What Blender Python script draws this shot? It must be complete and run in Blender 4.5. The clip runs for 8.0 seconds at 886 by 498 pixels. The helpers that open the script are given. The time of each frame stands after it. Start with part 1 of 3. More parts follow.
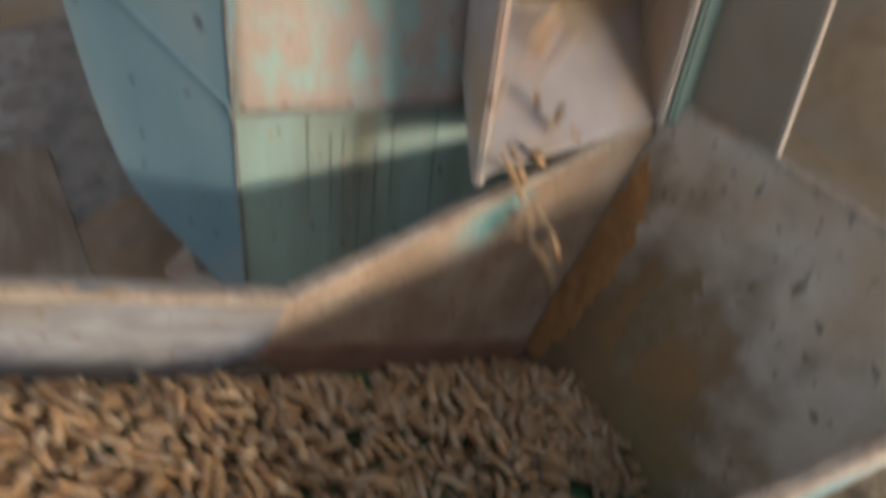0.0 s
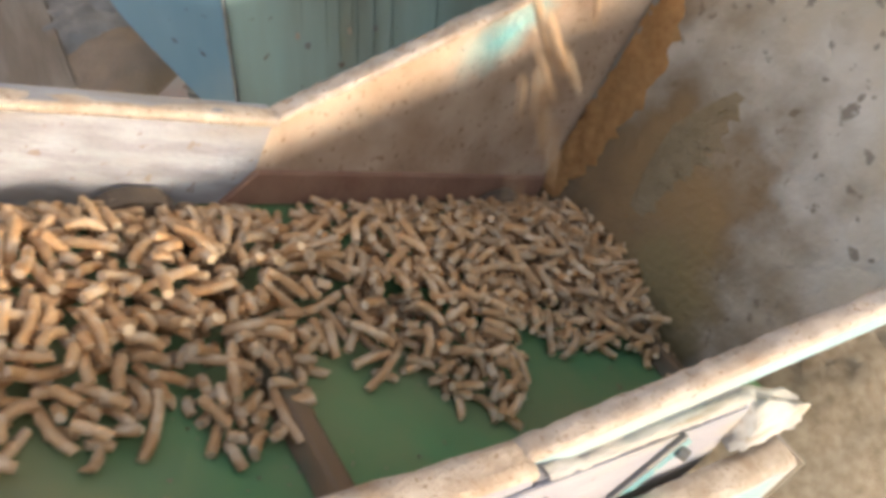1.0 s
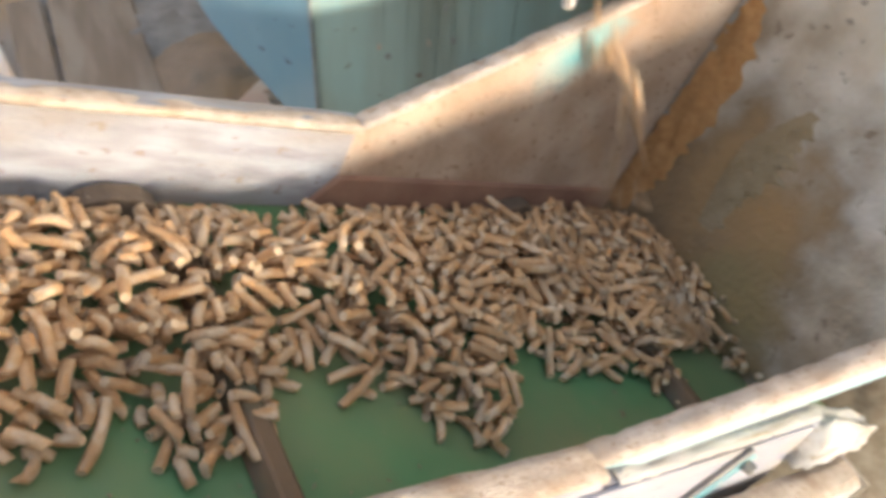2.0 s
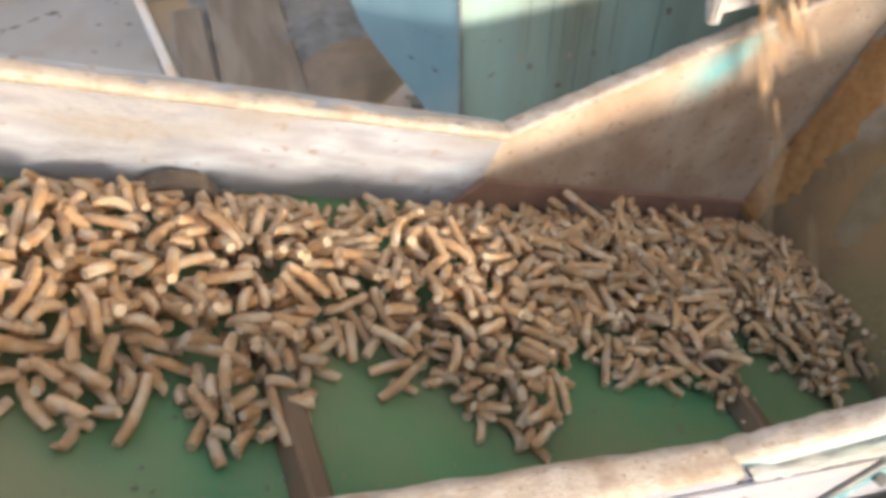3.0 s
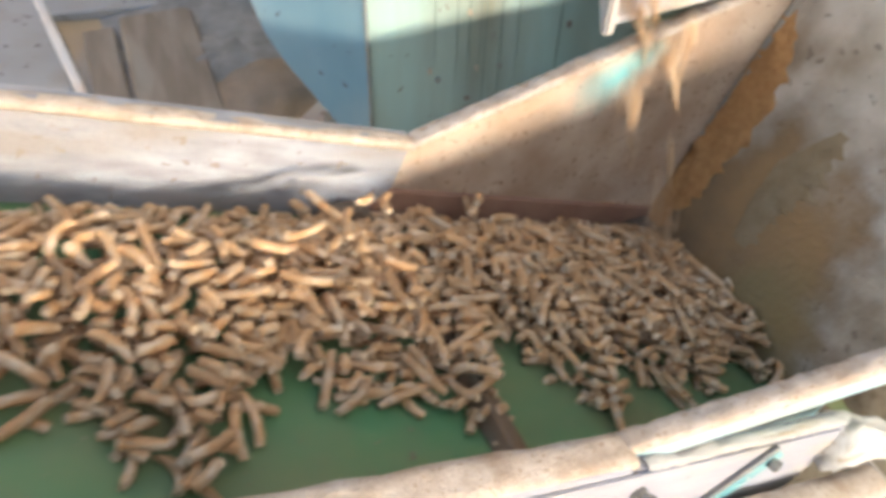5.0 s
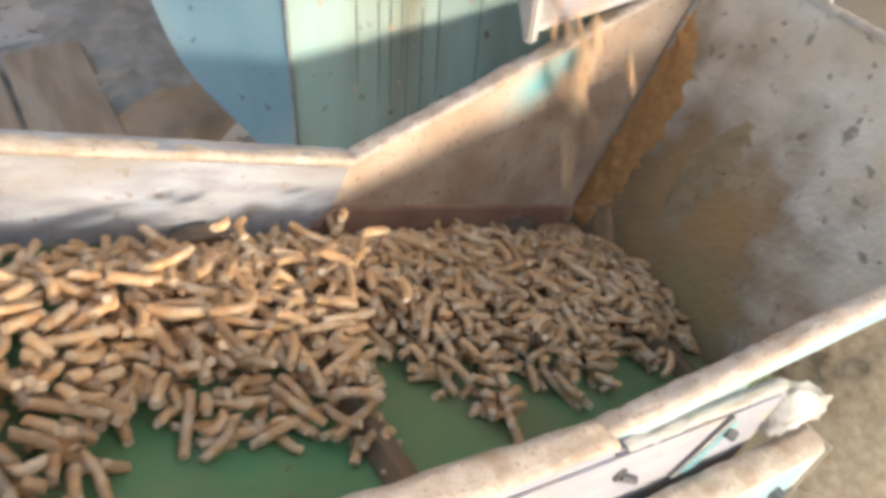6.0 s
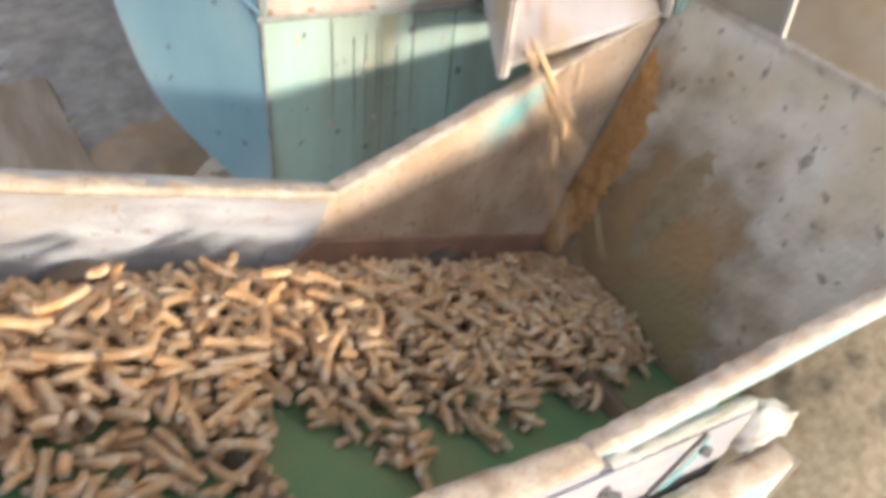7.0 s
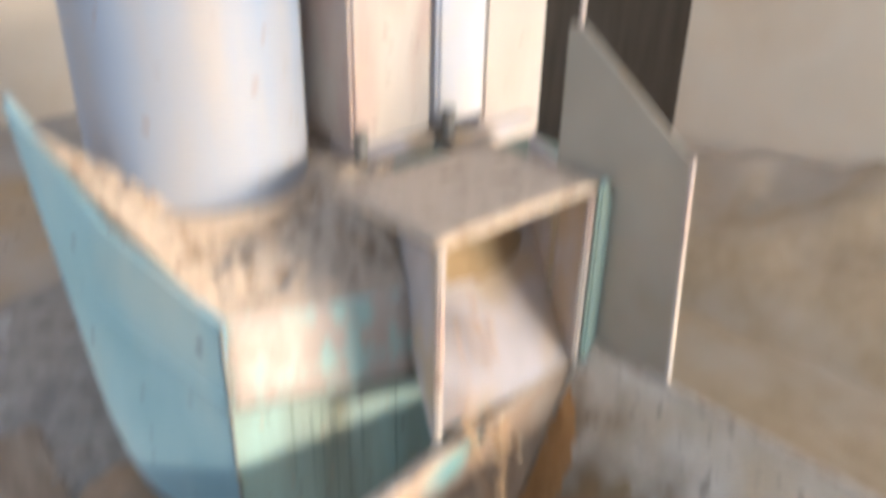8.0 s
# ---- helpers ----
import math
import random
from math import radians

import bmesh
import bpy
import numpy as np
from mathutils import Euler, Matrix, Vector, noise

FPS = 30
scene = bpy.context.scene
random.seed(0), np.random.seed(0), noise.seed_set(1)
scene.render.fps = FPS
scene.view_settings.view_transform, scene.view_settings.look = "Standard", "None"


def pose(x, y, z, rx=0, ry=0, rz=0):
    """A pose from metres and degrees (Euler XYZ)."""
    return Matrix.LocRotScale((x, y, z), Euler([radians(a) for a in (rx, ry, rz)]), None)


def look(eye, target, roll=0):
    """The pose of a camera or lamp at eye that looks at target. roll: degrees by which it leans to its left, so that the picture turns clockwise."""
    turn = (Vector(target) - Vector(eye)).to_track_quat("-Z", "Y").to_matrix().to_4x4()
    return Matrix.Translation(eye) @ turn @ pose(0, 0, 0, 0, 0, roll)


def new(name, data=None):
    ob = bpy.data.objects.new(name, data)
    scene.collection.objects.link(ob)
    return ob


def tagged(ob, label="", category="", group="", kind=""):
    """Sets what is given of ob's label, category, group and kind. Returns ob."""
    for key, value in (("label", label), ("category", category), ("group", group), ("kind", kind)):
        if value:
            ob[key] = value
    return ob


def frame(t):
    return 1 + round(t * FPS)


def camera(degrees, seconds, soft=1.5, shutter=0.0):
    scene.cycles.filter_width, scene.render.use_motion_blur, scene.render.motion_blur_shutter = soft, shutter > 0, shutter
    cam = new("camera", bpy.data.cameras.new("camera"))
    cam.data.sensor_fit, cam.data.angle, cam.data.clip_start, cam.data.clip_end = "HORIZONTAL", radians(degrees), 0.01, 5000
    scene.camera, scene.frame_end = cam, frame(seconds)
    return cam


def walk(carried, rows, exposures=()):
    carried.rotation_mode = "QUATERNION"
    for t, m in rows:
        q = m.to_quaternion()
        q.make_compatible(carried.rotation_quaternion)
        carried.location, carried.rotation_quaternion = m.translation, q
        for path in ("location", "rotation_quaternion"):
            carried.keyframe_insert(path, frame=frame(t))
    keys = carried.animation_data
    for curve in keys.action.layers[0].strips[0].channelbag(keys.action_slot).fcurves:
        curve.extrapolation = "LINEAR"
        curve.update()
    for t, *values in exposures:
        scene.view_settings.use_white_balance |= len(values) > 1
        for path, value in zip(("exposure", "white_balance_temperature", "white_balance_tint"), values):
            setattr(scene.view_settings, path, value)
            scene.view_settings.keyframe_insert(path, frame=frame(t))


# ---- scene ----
SOFT, SHUT = 4.1, 0.85
EXPO = [(0.0, 1.65, 7200, 12), (0.3, 2.1, 7400, 13), (0.6, 2.6, 7500, 14), (1.0, 2.98, 7400, 13), (2.5, 3.12, 7100, 12), (4.5, 3.12, 6900, 11), (6.5, 3.07, 7000, 11), (7.3, 3.1, 7000, 11), (8.0, 2.82, 6800, 12)]
TILT = pose(0, 0, 0, 0, 25, 0)          # the conveyor's frame: x down the belt, y across, z off the belt
cam = camera(57.40, 8.0, soft=SOFT, shutter=SHUT)
# seconds, eye, target, roll in the conveyor's frame
PATH = [
    (0.0, (-0.3400, -0.1272, 0.3742), (0.3606, 0.4843, 0.0066), 28.12),
    (0.5, (-0.2872, -0.1212, 0.3392), (0.3985, 0.4169, -0.1509), 29.36),
    (1.0, (-0.2874, -0.1185, 0.3371), (0.3905, 0.4036, -0.1805), 30.09),
    (1.2, (-0.2885, -0.1186, 0.3366), (0.3872, 0.4061, -0.1811), 30.36),
    (2.5, (-0.3344, -0.1253, 0.3448), (0.2446, 0.4644, -0.2182), 29.21),
    (3.0, (-0.3546, -0.1341, 0.3474), (0.1716, 0.4822, -0.2384), 28.25),
    (3.5, (-0.3633, -0.1409, 0.3523), (0.1414, 0.4842, -0.2431), 27.72),
    (4.0, (-0.3623, -0.1508, 0.3544), (0.1536, 0.4764, -0.2291), 28.11),
    (4.5, (-0.3456, -0.1564, 0.3564), (0.2024, 0.4624, -0.2063), 28.45),
    (5.0, (-0.3393, -0.1527, 0.3533), (0.2493, 0.4515, -0.1838), 28.59),
    (6.5, (-0.3937, -0.1366, 0.3280), (0.3224, 0.4004, -0.1179), 26.63),
    (7.0, (-0.4000, -0.1405, 0.3367), (0.3270, 0.4052, -0.0800), 26.75),
    (7.3, (-0.4284, -0.1346, 0.3451), (0.3291, 0.4065, -0.0201), 27.12),
    (7.5, (-0.4134, -0.1570, 0.3675), (0.3383, 0.4151, 0.0394), 24.61),
    (7.6, (-0.4276, -0.1664, 0.4035), (0.3170, 0.4167, 0.0786), 23.90),
    (7.8, (-0.4498, -0.1824, 0.4260), (0.2895, 0.4490, 0.1919), 20.27),
    (7.9, (-0.4605, -0.1899, 0.4618), (0.2689, 0.4650, 0.2640), 20.61),
    (8.0, (-0.4710, -0.1832, 0.4995), (0.2593, 0.4800, 0.3359), 19.95),
]
walk(cam, [(t, TILT @ look(e, a, r)) for t, e, a, r in PATH], EXPO)

# ---- world and light ----
world = bpy.data.worlds.new("sky")
scene.world = world
world.use_nodes = True
wn = world.node_tree.nodes
sky = wn.new("ShaderNodeTexSky")
sky.sky_type, sky.sun_disc = "NISHITA", False
sky.air_density, sky.dust_density, sky.ozone_density = 0.6, 3.0, 0.3
sky.sun_elevation, sky.sun_rotation = radians(8), radians(158)
world.node_tree.links.new(sky.outputs[0], wn["Background"].inputs[0])
wn["Background"].inputs[1].default_value = 0.15
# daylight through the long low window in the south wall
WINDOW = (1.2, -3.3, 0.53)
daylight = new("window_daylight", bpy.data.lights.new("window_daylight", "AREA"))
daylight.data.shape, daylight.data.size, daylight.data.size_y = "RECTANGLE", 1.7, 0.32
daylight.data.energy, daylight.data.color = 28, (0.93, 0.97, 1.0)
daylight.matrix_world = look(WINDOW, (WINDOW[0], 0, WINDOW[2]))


# ---- materials ----
def material(name, colours, scale=20.0, rough=0.7, metal=0.0, bump=0.3, stain=None, stain_scale=5.0, stain_at=0.55, stain_soft=0.08, stretch=(1, 1, 1), fleck=None, fleck_scale=120.0, fleck_at=0.68, island=0.0):
    """Base colours mixed by two scales of noise, a stain with soft edges, small flecks, and fine relief."""
    m = bpy.data.materials.new(name)
    m.use_nodes = True
    nt = m.node_tree
    n, ln = nt.nodes, nt.links.new
    b = n["Principled BSDF"]
    co = n.new("ShaderNodeTexCoord")
    mp = n.new("ShaderNodeMapping")
    mp.inputs["Scale"].default_value = stretch
    ln(co.outputs["Object"], mp.inputs["Vector"])

    def noise_at(s, detail=6.0, plain=False):
        t = n.new("ShaderNodeTexNoise")
        t.inputs["Scale"].default_value, t.inputs["Detail"].default_value = s, detail
        ln((co.outputs["Object"] if plain else mp.outputs[0]), t.inputs["Vector"])
        return t.outputs["Fac"]

    def ramp(fac, stops):
        r = n.new("ShaderNodeValToRGB")
        while len(r.color_ramp.elements) < len(stops):
            r.color_ramp.elements.new(0.5)
        for e, (p, c) in zip(r.color_ramp.elements, stops):
            e.position, e.color = p, (*c, 1)
        ln(fac, r.inputs[0])
        return r.outputs[0]

    def mix(fac, a, c):
        x = n.new("ShaderNodeMix")
        x.data_type = "RGBA"
        ln(fac, x.inputs[0])
        ln(a, x.inputs[6])
        if isinstance(c, tuple):
            x.inputs[7].default_value = (*c, 1)
        else:
            ln(c, x.inputs[7])
        return x.outputs[2]

    k = len(colours)
    col = ramp(noise_at(scale), [(0.3 + 0.4 * i / max(1, k - 1), c) for i, c in enumerate(colours)])
    if stain:
        f = ramp(noise_at(stain_scale, 8.0), [(stain_at - stain_soft, (0, 0, 0)), (stain_at + stain_soft, (1, 1, 1))])
        col = mix(f, col, stain)
    if fleck:
        f = ramp(noise_at(fleck_scale, 3.0, True), [(fleck_at, (0, 0, 0)), (fleck_at + 0.05, (1, 1, 1))])
        col = mix(f, col, fleck)
    if island:
        for out in (n.new("ShaderNodeNewGeometry").outputs["Random Per Island"], n.new("ShaderNodeObjectInfo").outputs["Random"]):
            h = n.new("ShaderNodeHueSaturation")
            mr = n.new("ShaderNodeMapRange")
            mr.inputs["To Min"].default_value, mr.inputs["To Max"].default_value = 1 - island, 1 + island
            ln(out, mr.inputs["Value"])
            ln(mr.outputs[0], h.inputs["Value"])
            ln(col, h.inputs["Color"])
            col = h.outputs[0]
    ln(col, b.inputs["Base Color"])
    b.inputs["Roughness"].default_value, b.inputs["Metallic"].default_value = rough, metal
    if bump:
        bp = n.new("ShaderNodeBump")
        bp.inputs["Strength"].default_value, bp.inputs["Distance"].default_value = bump, 0.002
        ln(noise_at(scale * 6, 5.0), bp.inputs["Height"])
        ln(bp.outputs[0], b.inputs["Normal"])
    return m


PELLET = material("pellet", [(0.39, 0.21, 0.095), (0.46, 0.27, 0.13), (0.54, 0.35, 0.19)], 60, 0.6, bump=0.8, island=0.18, stain=(0.56, 0.44, 0.31), stain_scale=75, stain_at=0.585, stain_soft=0.12, fleck=(0.5, 0.36, 0.2), fleck_scale=500)
# lighter than the skin: sunlight on the end faces, put into their colour
PELLETEND = material("pellet_end", [(0.5, 0.36, 0.22), (0.61, 0.46, 0.31)], 90, 0.85, bump=0.8, island=0.18)
BELT = material("belt", [(0.045, 0.2, 0.08), (0.075, 0.25, 0.105)], 12, 0.5, bump=0.1, stain=(0.2, 0.21, 0.1), stain_scale=7, stain_at=0.48, stain_soft=0.15)
CLEAT = material("cleat", [(0.06, 0.085, 0.05), (0.1, 0.1, 0.065)], 30, 0.7, stain=(0.16, 0.1, 0.055), stain_scale=18, stain_at=0.42)
BOARD = material("board", [(0.22, 0.225, 0.24), (0.3, 0.31, 0.335), (0.38, 0.41, 0.46)], 24, 0.75, bump=0.4, stretch=(1, 4, 4), stain=(0.26, 0.245, 0.235), stain_scale=12, stain_at=0.55, fleck=(0.24, 0.21, 0.18), fleck_scale=110, fleck_at=0.64)
RIMDUST = material("rim_dust", [(0.42, 0.34, 0.27), (0.52, 0.44, 0.36), (0.6, 0.53, 0.45)], 90, 0.9, bump=1.0, stain=(0.38, 0.28, 0.2), stain_scale=40, stain_at=0.6, stain_soft=0.15, fleck=(0.34, 0.24, 0.16), fleck_scale=330, fleck_at=0.62)
HOPPER = material("hopper_inner", [(0.39, 0.285, 0.2), (0.46, 0.35, 0.26), (0.53, 0.425, 0.33)], 22, 0.9, bump=0.8, fleck=(0.25, 0.16, 0.1), fleck_scale=190, fleck_at=0.63, stain=(0.3, 0.185, 0.115), stain_scale=9, stain_at=0.58, stain_soft=0.15)
ENDMAT = material("end_panel", [(0.53, 0.475, 0.395), (0.62, 0.57, 0.49), (0.7, 0.66, 0.59)], 26, 0.85, bump=1.0, stain=(0.49, 0.39, 0.27), stain_scale=12, stain_at=0.55, stain_soft=0.2, fleck=(0.28, 0.23, 0.18), fleck_scale=70, fleck_at=0.63)
DUST = material("meal_dust", [(0.42, 0.2, 0.072), (0.54, 0.29, 0.115)], 160, 0.95, bump=1.0)
BLUE = material("blue_paint", [(0.14, 0.28, 0.35), (0.21, 0.35, 0.42)], 14, 0.5, bump=0.15, stain=(0.27, 0.35, 0.36), stain_scale=6, fleck=(0.1, 0.12, 0.13), fleck_scale=60, fleck_at=0.66, stretch=(1, 1, 0.4))
GREEN = material("green_paint", [(0.34, 0.54, 0.5), (0.44, 0.62, 0.58)], 14, 0.55, bump=0.2, stain=(0.23, 0.235, 0.17), stain_scale=15, stain_at=0.54, stain_soft=0.2, stretch=(1, 1, 0.16), fleck=(0.2, 0.16, 0.12), fleck_scale=60, fleck_at=0.68)
STEEL = material("dusty_steel", [(0.4, 0.38, 0.39), (0.5, 0.48, 0.5)], 20, 0.5, 0.2, bump=0.2, stain=(0.45, 0.36, 0.26), stain_scale=9)
DRUMM = material("drum_paint", [(0.23, 0.32, 0.46), (0.31, 0.38, 0.47)], 5, 0.55, bump=0.1, stain=(0.37, 0.36, 0.36), stain_scale=14, stain_at=0.53, stain_soft=0.15, stretch=(1, 1, 0.12), fleck=(0.3, 0.25, 0.2), fleck_scale=45, fleck_at=0.68)
WHITE = material("white_panel", [(0.66, 0.62, 0.58), (0.75, 0.73, 0.7)], 9, 0.6, bump=0.1, stain=(0.6, 0.48, 0.38), stain_scale=5)
FLOOR = material("dusty_floor", [(0.26, 0.245, 0.22), (0.32, 0.295, 0.265), (0.36, 0.34, 0.315)], 4, 0.95, bump=0.6, stain=(0.36, 0.26, 0.15), stain_scale=1.6, stain_at=0.5, fleck=(0.17, 0.13, 0.09), fleck_scale=40, fleck_at=0.66)
PLASTER = material("plaster", [(0.58, 0.51, 0.42), (0.67, 0.6, 0.51)], 3, 0.95, bump=0.3, stain=(0.5, 0.4, 0.29), stain_scale=3.0, stain_soft=0.15)
WOOD = material("old_wood", [(0.5, 0.42, 0.3), (0.62, 0.54, 0.42)], 30, 0.85, bump=0.6, stretch=(1, 5, 5), stain=(0.4, 0.3, 0.2), stain_scale=20)
IRON = material("dark_iron", [(0.16, 0.155, 0.15), (0.24, 0.23, 0.21)], 30, 0.55, 0.6, bump=0.2)


MEALTHIN = material("thin_meal", [(0.27, 0.19, 0.1), (0.33, 0.24, 0.14)], 70, 0.95, bump=1.0)
SPILL = material("grey_spill", [(0.21, 0.165, 0.125), (0.27, 0.215, 0.17)], 30, 0.95, bump=1.0, stain=(0.28, 0.2, 0.13), stain_scale=8)
GRIT = material("meal_spill", [(0.33, 0.25, 0.16), (0.4, 0.31, 0.21)], 25, 0.95, bump=1.0, stain=(0.39, 0.33, 0.26), stain_scale=3)
CRUMB = material("crumbs", [(0.2, 0.15, 0.095), (0.34, 0.28, 0.2)], 90, 0.95, bump=1.0)
PALE = material("pale_concrete", [(0.28, 0.28, 0.277), (0.35, 0.35, 0.35)], 6, 0.9, bump=0.4, stain=(0.29, 0.27, 0.24), stain_scale=9, stain_at=0.58, fleck=(0.13, 0.12, 0.11), fleck_scale=34, fleck_at=0.64)
BROWNPLANK = material("brown_plank", [(0.18, 0.145, 0.112), (0.24, 0.195, 0.155)], 9, 0.9, bump=0.4, stretch=(5, 1, 1), stain=(0.28, 0.245, 0.205), stain_scale=5)
RUBBLE = material("rubble", [(0.17, 0.165, 0.16), (0.28, 0.275, 0.265)], 30, 0.95, bump=0.8)
# near-black brown, the darkness of an unlit room put into colour
DARKROOM = material("dark_room", [(0.07, 0.055, 0.04), (0.1, 0.08, 0.06)], 8, 0.8, bump=0.3, stretch=(4, 4, 0.5))
SKIRT = material("skirt", [(0.24, 0.13, 0.09), (0.32, 0.19, 0.13)], 30, 0.85, bump=0.5)
SKIRTDARK = material("skirt_dark", [(0.1, 0.075, 0.055), (0.18, 0.13, 0.09)], 40, 0.85, bump=0.6)
TEALPAINT = material("teal_paint", [(0.22, 0.36, 0.39), (0.31, 0.44, 0.46)], 14, 0.55, bump=0.2, stain=(0.42, 0.41, 0.38), stain_scale=9, stain_at=0.56, fleck=(0.2, 0.16, 0.11), fleck_scale=60, fleck_at=0.7)
TEALCLEAN = material("clean_teal", [(0.1, 0.28, 0.31), (0.16, 0.35, 0.37)], 30, 0.5, bump=0.2, fleck=(0.4, 0.38, 0.34), fleck_scale=120, fleck_at=0.64)
PLANKWHITE = material("plank_white", [(0.26, 0.258, 0.285), (0.33, 0.33, 0.365)], 12, 0.8, bump=0.4, stretch=(1, 4, 4), stain=(0.33, 0.3, 0.26), stain_scale=8, stain_at=0.58, fleck=(0.16, 0.18, 0.15), fleck_scale=60, fleck_at=0.72)
GREENDUST = material("green_dusty", [(0.46, 0.37, 0.31), (0.54, 0.46, 0.4)], 16, 0.85, bump=0.5, stain=(0.4, 0.57, 0.52), stain_scale=42, stain_at=0.53, stain_soft=0.09, stretch=(1, 1, 0.75), fleck=(0.35, 0.22, 0.15), fleck_scale=60, fleck_at=0.68)
RUST = material("rust", [(0.2, 0.17, 0.15), (0.32, 0.36, 0.33)], 60, 0.9, bump=0.6)
DARKGREEN = material("dark_green_paint", [(0.14, 0.2, 0.17), (0.2, 0.27, 0.23)], 10, 0.6, bump=0.2)
WOODWHITE = material("white_wood", [(0.48, 0.45, 0.41), (0.58, 0.56, 0.52)], 40, 0.85, bump=0.8, stretch=(0.5, 6, 6), stain=(0.4, 0.33, 0.25), stain_scale=30, stain_at=0.62)
LEDGE = material("ledge_dust", [(0.42, 0.33, 0.25), (0.5, 0.41, 0.32), (0.55, 0.46, 0.37)], 40, 0.95, bump=1.0, stain=(0.33, 0.25, 0.18), stain_scale=40, stain_at=0.58)
CREAM = material("cream_metal", [(0.4, 0.36, 0.32), (0.48, 0.445, 0.405)], 14, 0.7, bump=0.2, stretch=(1, 1, 0.3), stain=(0.4, 0.29, 0.25), stain_scale=12, stain_at=0.57, fleck=(0.25, 0.19, 0.16), fleck_scale=50, fleck_at=0.66)
WHITEBLUE = material("white_blue", [(0.4, 0.43, 0.5), (0.47, 0.5, 0.55)], 8, 0.6, bump=0.1, stain=(0.55, 0.5, 0.45), stain_scale=10, stain_at=0.6)
STEELDARK = material("dull_steel", [(0.3, 0.27, 0.22), (0.38, 0.34, 0.28)], 8, 0.7, 0.1, bump=0.3, stain=(0.34, 0.26, 0.16), stain_scale=5)


def teal_patch(m):
    """A patch of teal paint that is left on the hopper side under its sloping rim."""
    nt = m.node_tree
    n, ln = nt.nodes, nt.links.new
    b = n["Principled BSDF"]
    old = b.inputs["Base Color"].links[0].from_socket
    co = n.new("ShaderNodeTexCoord")
    sep = n.new("ShaderNodeSeparateXYZ")
    ln(co.outputs["Object"], sep.inputs[0])

    def calc(op, a, c):
        x = n.new("ShaderNodeMath")
        x.operation = op
        for i, v in enumerate((a, c)):
            if isinstance(v, float):
                x.inputs[i].default_value = v
            else:
                ln(v, x.inputs[i])
        return x.outputs[0]

    below = calc("SUBTRACT", calc("ADD", calc("MULTIPLY", sep.outputs["X"], 0.71), 0.08), sep.outputs["Z"])
    nz = n.new("ShaderNodeTexNoise")
    nz.inputs["Scale"].default_value, nz.inputs["Detail"].default_value = 35, 8
    ln(co.outputs["Object"], nz.inputs["Vector"])
    edge = calc("ADD", below, calc("MULTIPLY", calc("SUBTRACT", nz.outputs["Fac"], 0.5), 0.05))

    def band(fac, lo, hi):
        r = n.new("ShaderNodeMapRange")
        r.inputs["From Min"].default_value, r.inputs["From Max"].default_value = lo, hi
        ln(fac, r.inputs["Value"])
        return r.outputs[0]

    def blend(fac, a, c):
        x = n.new("ShaderNodeMix")
        x.data_type = "RGBA"
        ln(fac, x.inputs[0])
        ln(a, x.inputs[6])
        x.inputs[7].default_value = (*c, 1)
        return x.outputs[2]

    away = calc("ADD", calc("MULTIPLY", calc("ABSOLUTE", calc("SUBTRACT", sep.outputs["X"], 0.165), 0.0), 1.0), calc("ABSOLUTE", calc("SUBTRACT", edge, 0.035), 0.0))
    col = blend(band(away, 0.046, 0.006), old, (0.17, 0.39, 0.39))
    ln(col, b.inputs["Base Color"])
    return m


HOPPERFAR = teal_patch(HOPPER)


def meal_and_shade(m, y, z, reach, colour):
    """Meal smeared round a place of the plate, shade painted in with it, ragged at its edge."""
    nt = m.node_tree
    n, ln = nt.nodes, nt.links.new
    b = n["Principled BSDF"]
    old = b.inputs["Base Color"].links[0].from_socket
    co = n.new("ShaderNodeTexCoord")
    d = n.new("ShaderNodeVectorMath")
    d.operation = "DISTANCE"
    d.inputs[1].default_value = (0.312, y, z)
    ln(co.outputs["Object"], d.inputs[0])
    nz = n.new("ShaderNodeTexNoise")
    nz.inputs["Scale"].default_value, nz.inputs["Detail"].default_value = 22, 9
    ln(co.outputs["Object"], nz.inputs["Vector"])
    k = n.new("ShaderNodeMath")
    k.operation, k.inputs[1].default_value = "MULTIPLY_ADD", reach * 1.6
    ln(nz.outputs["Fac"], k.inputs[0])
    ln(d.outputs["Value"], k.inputs[2])
    r = n.new("ShaderNodeMapRange")
    r.inputs["From Min"].default_value, r.inputs["From Max"].default_value = reach * 2.1, reach * 1.35
    ln(k.outputs[0], r.inputs["Value"])
    x = n.new("ShaderNodeMix")
    x.data_type = "RGBA"
    ln(r.outputs[0], x.inputs[0])
    ln(old, x.inputs[6])
    x.inputs[7].default_value = (*colour, 1)
    ln(x.outputs[2], b.inputs["Base Color"])


# the wide dark one is meal plus painted shade near the bed
meal_and_shade(ENDMAT, 0.21, 0.03, 0.19, (0.2, 0.135, 0.075))
meal_and_shade(ENDMAT, 0.17, 0.1, 0.07, (0.33, 0.2, 0.09))
meal_and_shade(ENDMAT, 0.12, 0.04, 0.05, (0.28, 0.2, 0.09))


# ---- mesh helpers ----
def prism(bm, outline, axis, lo, hi):
    """A closed outline, given in the two other axes, drawn out along one axis."""
    def put(a, b, c):
        return {"x": (c, a, b), "y": (a, c, b), "z": (a, b, c)}[axis]
    p = [bm.verts.new(put(a, b, lo)) for a, b in outline]
    q = [bm.verts.new(put(a, b, hi)) for a, b in outline]
    faces = [bm.faces.new(p), bm.faces.new(q)]
    k = len(p)
    faces += [bm.faces.new((p[i], p[(i + 1) % k], q[(i + 1) % k], q[i])) for i in range(k)]
    bmesh.ops.recalc_face_normals(bm, faces=faces)
    return faces


